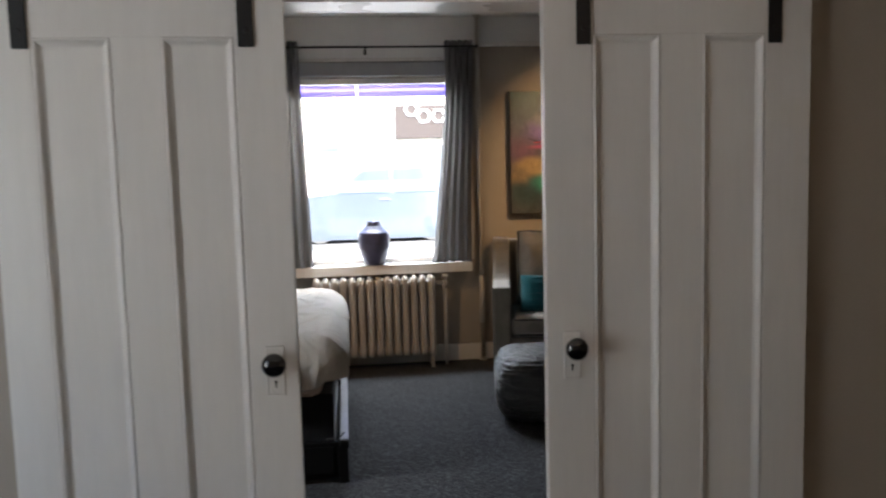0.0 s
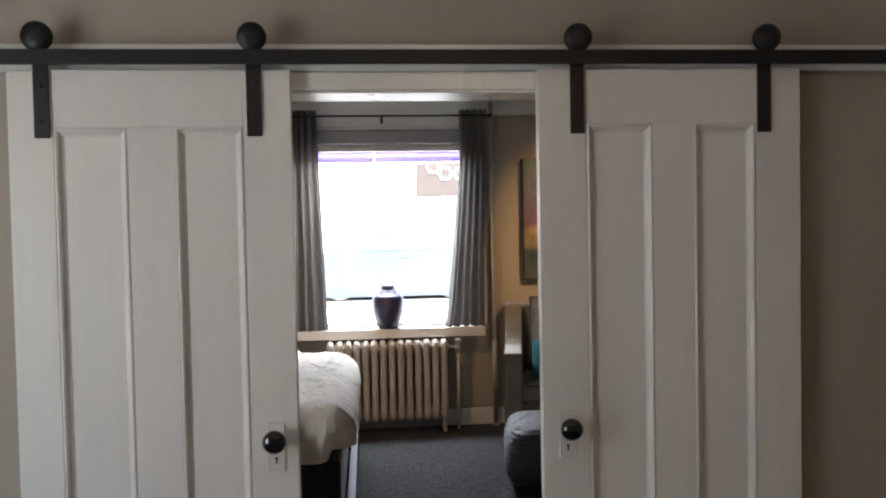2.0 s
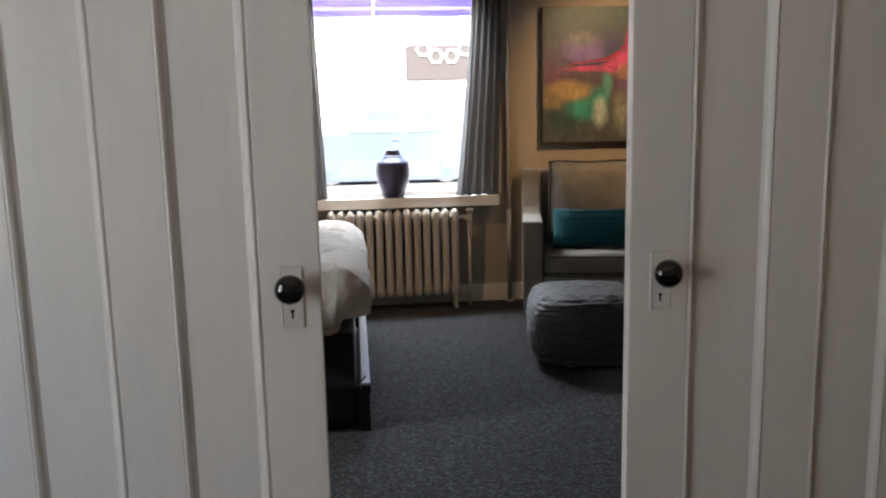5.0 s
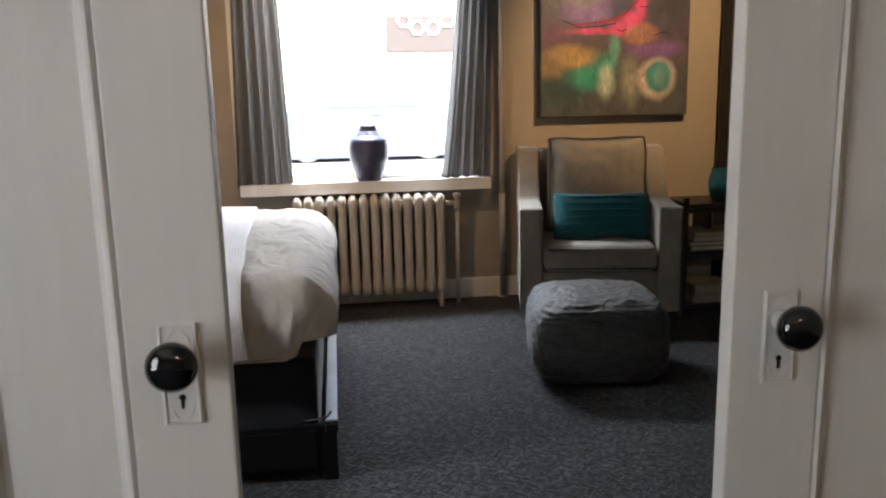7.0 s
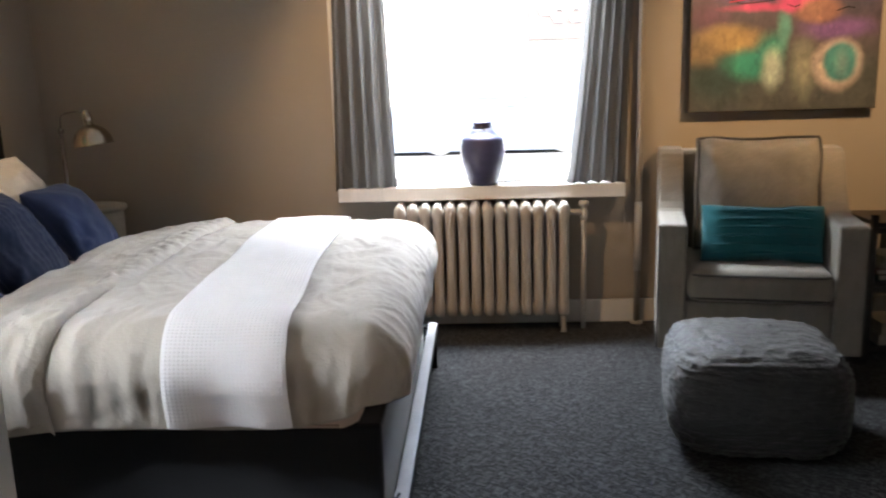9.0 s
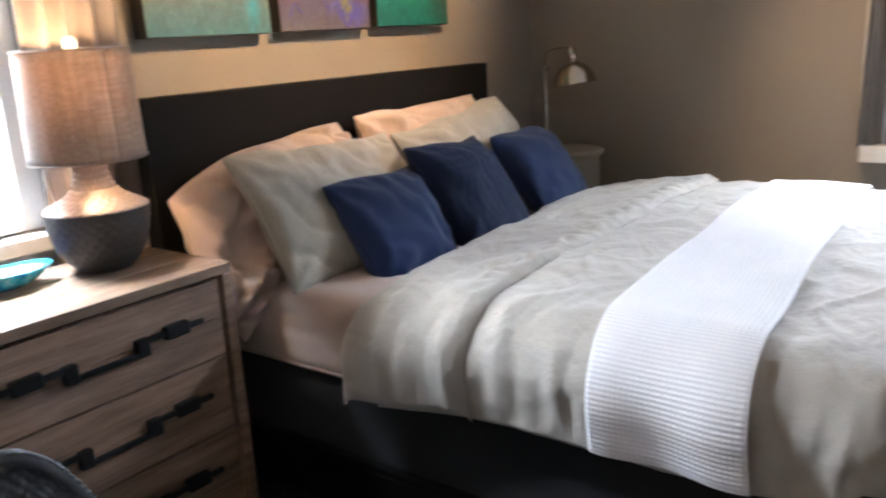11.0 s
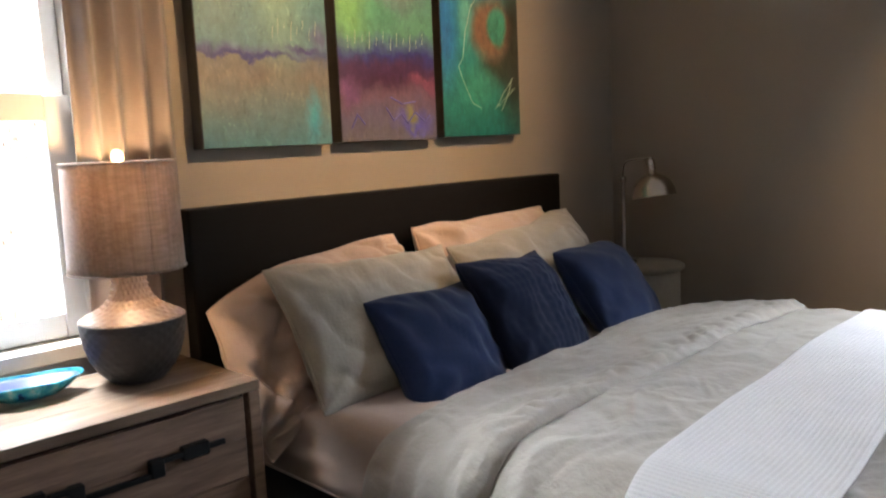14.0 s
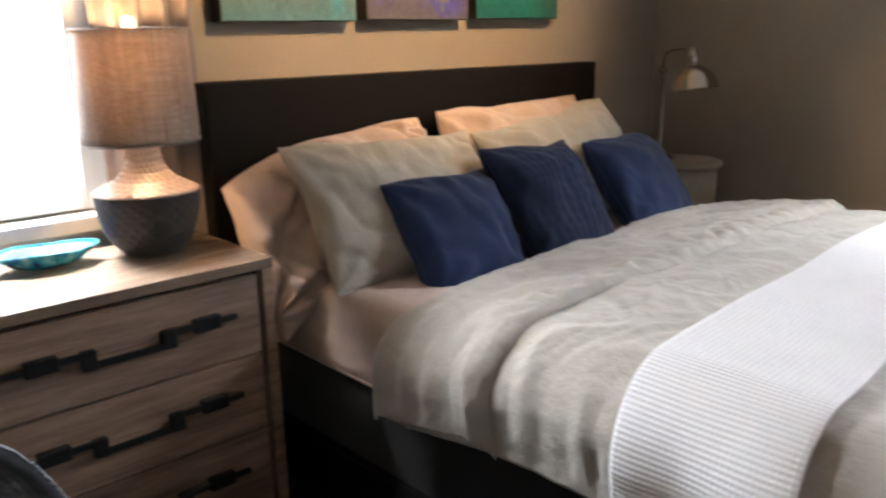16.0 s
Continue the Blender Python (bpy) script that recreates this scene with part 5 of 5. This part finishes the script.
part("bulb", lathe([(0.013, 1.23), (0.016, 1.255), (0.028, 1.28), (0.030, 1.297), (0.022, 1.318), (0.008, 1.328)], LX + 0.05, LY + 0.035, 20), BULB, tl, "lit warm bulb", True)
# finial given its own glow, standing in for the bulb's bright tip
part("finial", lathe([(0.006, 1.336), (0.012, 1.348), (0.016, 1.360), (0.014, 1.374), (0.006, 1.381)], LX, LY, 18), glow("finial_self_glow", (1.0, 0.62, 0.28), 0.6), tl, "finial glowing by itself in place of the bulb tip", True)
part("cord", tube([(LX - 0.03, LY - 0.10, 1.09), (LX - 0.028, LY - 0.105, 1.02), (LX - 0.02, LY - 0.10, 0.96), (LX - 0.01, LY - 0.10, 0.935)], 0.0015, 6), WHITEPLASTIC, tl)

bw = thing("glass_bowl", (-1.955, 3.375, DH), "turquoise and blue free form glass bowl", "bowl")


def bowl_fn(u, v):
    a = 2 * math.pi * u
    r = 0.045 + 0.070 * v ** 0.75
    wv = 1 + 0.12 * max(0.0, -math.cos(2 * a + 0.3)) ** 3 * v + 0.015 * math.cos(5 * a) * v
    return (-1.955 + r * 0.68 * wv * math.cos(a), 3.378 + r * 1.0 * wv * math.sin(a), DH + 0.003 + 0.043 * v ** 1.5 + 0.003 * v * math.cos(3 * a + 1))


part("bowl_wall", sheet(bowl_fn, 64, 14, 0.004), AQUA, bw, "", True)


def bowl_floor(u, v):
    x, y, z = bowl_fn(u, 0.05 + 0.80 * v)
    return (-1.955 + (x + 1.955) * (0.10 + 0.86 * v), 3.378 + (y - 3.378) * (0.10 + 0.86 * v), z + 0.004)


part("bowl_floor", sheet(bowl_floor, 64, 12, 0.002), surface("bowl_blue_enamel", (0.016, 0.035, 0.20), 0.45, 0.2, 12, 10, 0.0), bw, "deep blue bowl floor", True)

ck = thing("alarm_clock", (-1.945, 3.135, DH), "small black digital alarm clock with green digits", "alarm clock")
CK = Matrix.Translation((-1.945, 3.135, DH)) @ Matrix.Rotation(radians(58), 4, "Z")
part("case", placed(box(-0.085, 0.085, -0.035, 0.045, 0.0, 0.062, 0.016, 4), CK), BLACKPLASTIC, ck, "", True)
txt = bpy.data.curves.new("digits", "FONT")
txt.body, txt.size, txt.extrude, txt.align_x, txt.align_y = "3:10", 0.036, 0.0006, "CENTER", "CENTER"
txt.materials.append(DIGIT)
dg = new("digits", txt)
dg.parent = ck
dg.matrix_parent_inverse = ck.matrix_world.inverted()
dg.matrix_world = CK @ Matrix.Translation((0, -0.0362, 0.031)) @ Matrix.Rotation(radians(90), 4, "X")
cb = thing("charging_cable", (-1.80, 3.165, DH), "short black charging cable lying on the dresser", "cable")
part("wire", tube([(-1.925, 3.175, DH + 0.02), (-1.88, 3.19, DH + 0.012), (-1.84, 3.18, DH + 0.006), (-1.80, 3.165, DH + 0.005)], 0.0035, 8), BLACKPLASTIC, cb, "", True)
part("plug", box(-1.80, -1.765, 3.156, 3.170, DH, DH + 0.010, 0.003), BLACKPLASTIC, cb)

# ---------------------------------------------------------------- west curtains
curtain("curtain", (-2.07, 3.74, 0.02), lambda h: (3.60 + 0.01 * h, 3.895), 0.02, 2.30, "y", -2.085, -1, 4.0, CURTAIN_W, "taupe lined curtain hanging beside the sash window", 0.9, "west curtains", 0.026)
curtain("curtain", (-2.07, 2.95, 0.02), lambda h: (2.80, 3.095), 0.02, 2.30, "y", -2.085, -1, 4.0, CURTAIN_W, "taupe lined curtain hanging beside the sash window", 2.2, "west curtains", 0.026)
rod = thing("curtain_rod", (-2.085, 3.35, 2.28), "thin black metal curtain rod above the sash window", "curtain rod")
part("bar", tube([(-2.085, 2.75, 2.285), (-2.085, 3.94, 2.285)], 0.008, 12), IRON, rod, "", True)
for y in (2.78, 3.91):
    part("bracket", box(WX + 0.001, -2.08, y - 0.006, y + 0.006, 2.27, 2.28, 0.002), IRON, rod)

# ---------------------------------------------------------------- round nightstand with a metal lamp
NX, NYY = -1.79, 6.03
ns = thing("nightstand", (NX, NYY, 0), "small round grey washed nightstand with one drawer", "nightstand")
part("tabletop", lathe([(0.17, 0.735), (0.178, 0.742), (0.178, 0.756), (0.170, 0.762)], NX, NYY, 40), NIGHTSTAND, ns, "", True)
part("drum", lathe([(0.155, 0.52), (0.158, 0.525), (0.158, 0.733)], NX, NYY, 40), NIGHTSTAND, ns, "", True)
part("drawer_pull", lathe([(0.016, 0.64), (0.02, 0.655), (0.016, 0.67)], NX + 0.09, NYY - 0.135, 14), IRON, ns, "round black pull", True)
for k in range(3):
    a = 2 * math.pi * k / 3 + 0.5
    part("leg", tube([(NX + 0.11 * math.cos(a), NYY + 0.11 * math.sin(a), 0.53), (NX + 0.16 * math.cos(a), NYY + 0.16 * math.sin(a), 0.0)], [0.02, 0.012], 10), NIGHTSTAND, ns)
QX, QY = -1.885, 6.00
pl = thing("metal_task_lamp", (QX, QY, 0.762), "brushed nickel task lamp with a dome shade", "table lamp")
part("foot", lathe([(0.062, 0.762), (0.062, 0.770), (0.045, 0.778), (0.014, 0.790)], QX, QY, 30), NICKEL, pl, "", True)
part("stem", lathe([(0.0155, 0.785), (0.0155, 0.80), (0.0105, 1.13), (0.010, 1.14)], QX, QY, 20), NICKEL, pl, "", True)
part("joint", lathe([(0.006, 1.135), (0.015, 1.142), (0.017, 1.152), (0.013, 1.164), (0.005, 1.168)], QX, QY, 20), NICKEL, pl, "", True)
part("arm", tube([(QX, QY, 1.16), (QX + 0.002, QY, 1.20), (QX + 0.010, QY, 1.225), (QX + 0.03, QY, 1.238), (QX + 0.09, QY, 1.246), (QX + 0.133, QY, 1.243)], 0.0045, 10), NICKEL, pl, "", True)
sh = part("shade", placed(lathe([(0.012, 0.0), (0.019, -0.004), (0.021, -0.040), (0.018, -0.044), (0.018, -0.058), (0.026, -0.064), (0.052, -0.076), (0.074, -0.098), (0.086, -0.125), (0.090, -0.152), (0.094, -0.156), (0.087, -0.150), (0.082, -0.125), (0.070, -0.100), (0.048, -0.080), (0.018, -0.068)], 0, 0, 40), Matrix.Translation((QX + 0.140, QY, 1.243)) @ Matrix.Rotation(radians(-8), 4, "Y") @ Matrix.Diagonal((1.08, 1.08, 1.08, 1))), NICKEL, pl, "dome shaped nickel shade", True)
part("pivot", tube([(QX + 0.127, QY, 1.243), (QX + 0.153, QY, 1.246)], 0.008, 10), NICKEL, sh, "", True)

# ---------------------------------------------------------------- wicker chair by the dresser
wc = thing("wicker_chair", (-0.97, 2.86, 0), "low backed chair of grey woven wicker", "chair")


def wback(u, v):
    y = 2.60 + 0.56 * u
    top = 0.692 - 0.03 * (1 - u) - 0.20 * max(0.0, (u - 0.72) / 0.28) ** 2.2 - 0.16 * max(0.0, (0.22 - u) / 0.22) ** 2.2
    z = 0.36 + (top - 0.36) * v
    x = -1.16 - 0.06 * v - 0.05 * math.sin(math.pi * u)
    x += 0.0045 * math.sin(u * 2 * math.pi * 22) * math.cos(v * math.pi * 26)
    return (x, y, z)


part("woven_back", sheet(wback, 176, 104, 0.012), WICKER, wc, "woven wicker back", True)
rim = [wback(0.0, k / 8) for k in range(9)] + [wback(k / 40, 1.0) for k in range(1, 40)] + [wback(1.0, 1 - k / 8) for k in range(9)]
part("rim", tube([(x + 0.004, y, z) for x, y, z in rim], 0.012, 8), WICKER, wc, "braided rim", True)
wrap = bmesh.new()
for k in range(1, len(rim) * 2 - 2):
    p, q = Vector(rim[k // 2]), Vector(rim[min(k // 2 + 1, len(rim) - 1)])
    c = p.lerp(q, 0.5 * (k % 2)) + Vector((0.004, 0, 0))
    tube([c + Vector((-0.010, -0.008, 0.006)), c + Vector((0, 0, 0.013)), c + Vector((0.011, 0.008, 0.005))], 0.004, 5, wrap)
part("braid", wrap, WICKER, wc)
part("seat", box(-1.20, -0.72, 2.60, 3.12, 0.36, 0.42, 0.02, 3), WICKER, wc)
for x in (-1.17, -0.75):
    for y in (2.63, 3.09):
        part("leg", tube([(x, y, 0.0), (x, y, 0.37)], 0.017, 10), WICKER, wc)


# ---------------------------------------------------------------- ceiling spotlights
def spot_fixture(p, aim):
    s = thing("ceiling_spotlight", (p[0], p[1], TOP), "small white adjustable ceiling spotlight", "spotlight", "ceiling spotlights")
    part("mount", lathe([(0.045, TOP - 0.018), (0.05, TOP - 0.012), (0.05, TOP)], p[0], p[1], 24), WHITEPLASTIC, s, "", True)
    part("stem", tube([(p[0], p[1], TOP - 0.015), (p[0], p[1], p[2] + 0.05)], 0.008, 10), WHITEPLASTIC, s, "", True)
    d = (Vector(aim) - Vector(p)).normalized()
    m = Matrix.Translation(Vector(p)) @ d.to_track_quat("Z", "Y").to_matrix().to_4x4()
    part("head", placed(sheet(lambda u, v: ((0.030 + 0.008 * v) * math.cos(2 * math.pi * u), (0.030 + 0.008 * v) * math.sin(2 * math.pi * u), -0.07 + 0.10 * v), 28, 4, 0.002), m), WHITEPLASTIC, s, "", True)
    part("back_cap", placed(lathe([(0.006, -0.082), (0.022, -0.078), (0.030, -0.070)], 0, 0, 24), m), WHITEPLASTIC, s, "", True)


spot_fixture((-0.40, 4.70, 2.50), (-2.17, 4.70, 1.62))
spot_fixture((-0.40, 4.86, 2.50), (0.35, 6.36, 0.75))
spot_fixture((1.95, 4.55, 2.50), (1.95, 6.36, 1.45))
spot_fixture((1.42, 5.47, 2.47), (1.50, 6.36, 1.40))

# ---------------------------------------------------------------- the street outside
CARX, CARY, G = 0.70, 18.8, -0.06       # parked car and the height of the street
structure("ground", box(-400, 400, 16.0, 600, -0.42, G), ASPHALT, "grey sunlit asphalt street")
structure("pavement", box(-400, 400, 7.9, 16.0, -0.42, -0.02), CONCRETE, "pale concrete pavement")
structure("ground_yard", box(-400, 400, -60, 7.9, -0.42, -0.08), CONCRETE, "pale concrete yard")
aw = thing("awning", (0.25, 6.55, 2.2), "purple cloth awning over the street window", "awning")
part("canopy", sheet(lambda u, v: (-1.1 + 2.6 * u, 7.30 - 0.76 * v, 2.31 + 0.75 * v), 8, 4, 0.006), AWNING, aw)
for x0, x1 in ((-1.1, 0.168), (0.188, 1.5)):
    part("valance", box(x0, x1, 7.296, 7.302, 2.155, 2.322), AWNING, aw)
part("valance_seam", box(0.168, 0.188, 7.292, 7.302, 2.155, 2.322), WHITEPLASTIC, aw, "white seam")
part("front_bar", tube([(-1.1, 7.314, 2.308), (1.5, 7.314, 2.308)], 0.010, 8), AWNING, aw)
for x in (-1.09, 1.49):
    part("arm", tube([(x, 7.29, 2.305), (x, 6.53, 2.305)], 0.012, 8), WHITEPLASTIC, aw)

# parked car across the street
car = thing("parked_car", (CARX, CARY, G), "silver sport utility vehicle parked along the street", "car")


def car_body(profile, y0, y1, tuck=0.0):
    own = bmesh.new()
    sides = [[own.verts.new((CARX + x, y0 + (CARY - y0) * tuck * max(0, (z - 0.95)), G + z)) for x, z in profile], [own.verts.new((CARX + x, y1, G + z)) for x, z in profile]]
    own.faces.new(sides[0])
    own.faces.new(sides[1][::-1])
    for k in range(len(profile)):
        own.faces.new((sides[0][k], sides[0][(k + 1) % len(profile)], sides[1][(k + 1) % len(profile)], sides[1][k]))
    return own


part("body", car_body([(-2.30, 0.08), (-2.35, 0.75), (-2.25, 0.98), (-1.05, 1.08), (2.25, 1.08), (2.32, 0.60), (2.25, 0.08)], CARY - 0.92, CARY + 0.92), CARPAINT, car)
part("cabin", car_body([(-1.05, 1.08), (-0.35, 1.62), (0.2, 1.72), (1.9, 1.70), (2.22, 1.08)], CARY - 0.86, CARY + 0.86, 0.25), CARPAINT, car)
for p in ([(-0.85, 1.10), (-0.28, 1.56), (0.32, 1.60), (0.32, 1.10)], [(0.42, 1.10), (0.42, 1.60), (1.25, 1.60), (1.35, 1.10)], [(1.45, 1.10), (1.36, 1.60), (1.85, 1.58), (2.05, 1.10)]):
    part("side_window", car_body(p, CARY - 0.89, CARY - 0.80, 0.25), CARGLASS, car)
for wx in (-1.23, 1.25):
    for wy in (CARY - 0.80, CARY + 0.80):
        tyre = part("tyre", rounded(lathe([(0.20, -0.11), (0.36, -0.11), (0.38, -0.08), (0.38, 0.08), (0.36, 0.11), (0.20, 0.11)], 0, 0, 28), lambda v, wx=wx, wy=wy: Vector((CARX + wx + v.x, wy + v.z, G + 0.38 + v.y))), RUBBER, car)
        part("rim", rounded(lathe([(0.05, -0.13), (0.22, -0.12), (0.24, -0.10), (0.24, 0.10)], 0, 0, 20), lambda v, wx=wx, wy=wy: Vector((CARX + wx + v.x, wy + v.z, G + 0.38 + v.y))), CARPAINT, tyre)
part("door_handle", box(CARX + 0.1, CARX + 0.3, CARY - 0.95, CARY - 0.92, G + 0.93, G + 0.96, 0.005), CARPAINT, car)

# shop front across the street
hs = thing("shop_building", (0, 32, G), "pale stucco shop building with a dark fascia", "building")
part("wall", box(-14, 14, 30, 38, G, 7.5), STUCCO, hs)
part("roof", box(-14.2, 14.2, 29.8, 38.2, 7.5, 7.8), CONCRETE, hs)
sg_ = part("fascia", box(1.95, 8.0, 29.85, 30, 2.65, 3.85, 0.02), BRICKISH, hs, "dark brown shop fascia")
for dx, dz in ((0.95, 3.70), (1.40, 3.45), (1.95, 3.45), (2.45, 3.70)):
    cx = 1.95 + dx - 0.35
    part("ring_sign", tube([(cx + 0.24 * math.cos(math.pi * k / 3), 29.83, dz + 0.24 * math.sin(math.pi * k / 3)) for k in range(7)], 0.045, 6), WHITEPLASTIC, sg_, "white hexagon outline")
for x0, x1, z0, z1 in ((2.2, 4.2, 0.4, 2.4), (4.5, 7.6, 0.4, 2.4), (-1.1, -0.1, 2.2, 3.1), (-6.0, -3.5, 0.4, 2.4), (-6, -4.6, 4.2, 5.8), (-1.6, -0.2, 4.4, 5.9), (2.5, 3.9, 4.4, 5.9)):
    w = part("window", box(x0, x1, 29.96, 30.02, z0, z1), CARGLASS, hs)
    part("frame", box(x0 - 0.08, x1 + 0.08, 29.93, 29.96, z0 - 0.08, z0, 0.01), WHITEPLASTIC, w)
    part("frame", box(x0 - 0.08, x1 + 0.08, 29.93, 29.96, z1, z1 + 0.08, 0.01), WHITEPLASTIC, w)
nb = thing("neighbour_house", (-9, 3, G), "pale stucco house wall beyond the side yard", "building")
part("wall", box(-14, -9, -8, 14, -0.1, 5.5), STUCCO, nb)
part("roof", box(-14.3, -8.6, -8.3, 14.3, 5.5, 5.75), CONCRETE, nb)
random.seed(11)
sb = thing("shrub", (-4.8, 4.2, -0.08), "sparse shrub with dry brown leaves in the side yard", "shrub")
stems, leaves = bmesh.new(), bmesh.new()
for cy, cz in ((4.26, 1.44), (4.05, 1.31), (4.24, 0.98), (4.01, 1.50), (3.97, 0.47), (4.55, 1.41)):
    tube([(-4.8, 4.2, -0.08), (-4.8 + 0.1 * (cz - 0.8), 4.2 + (cy - 4.2) * 0.5, cz * 0.55), (-4.8, cy, cz)], [0.014, 0.009, 0.004], 6, stems)
    for k in range(20):
        c = Vector((-4.8 + random.gauss(0, 0.08), cy + random.gauss(0, 0.085), cz + random.gauss(0, 0.06)))
        a, t = random.uniform(0, 6.28), random.uniform(-0.8, 0.8)
        d, w = Vector((0.3 * math.cos(a), math.cos(a), math.sin(a))) * 0.032, Vector((math.sin(t), -math.sin(a), math.cos(a))) * 0.013
        leaves.faces.new([leaves.verts.new(c + v) for v in (-d, w, d, -w)])
part("stems", stems, DRESSWOOD, sb)
part("leaves", leaves, surface("dry_leaf", (0.34, 0.23, 0.16), 0.7, 0.3, 20, 6, 0.0), sb, "small dry brown leaves")
structure("roof", box(-2.5, 3.1, -2.3, 6.56, TOP + 0.13, TOP + 0.35), CONCRETE, "flat roof")
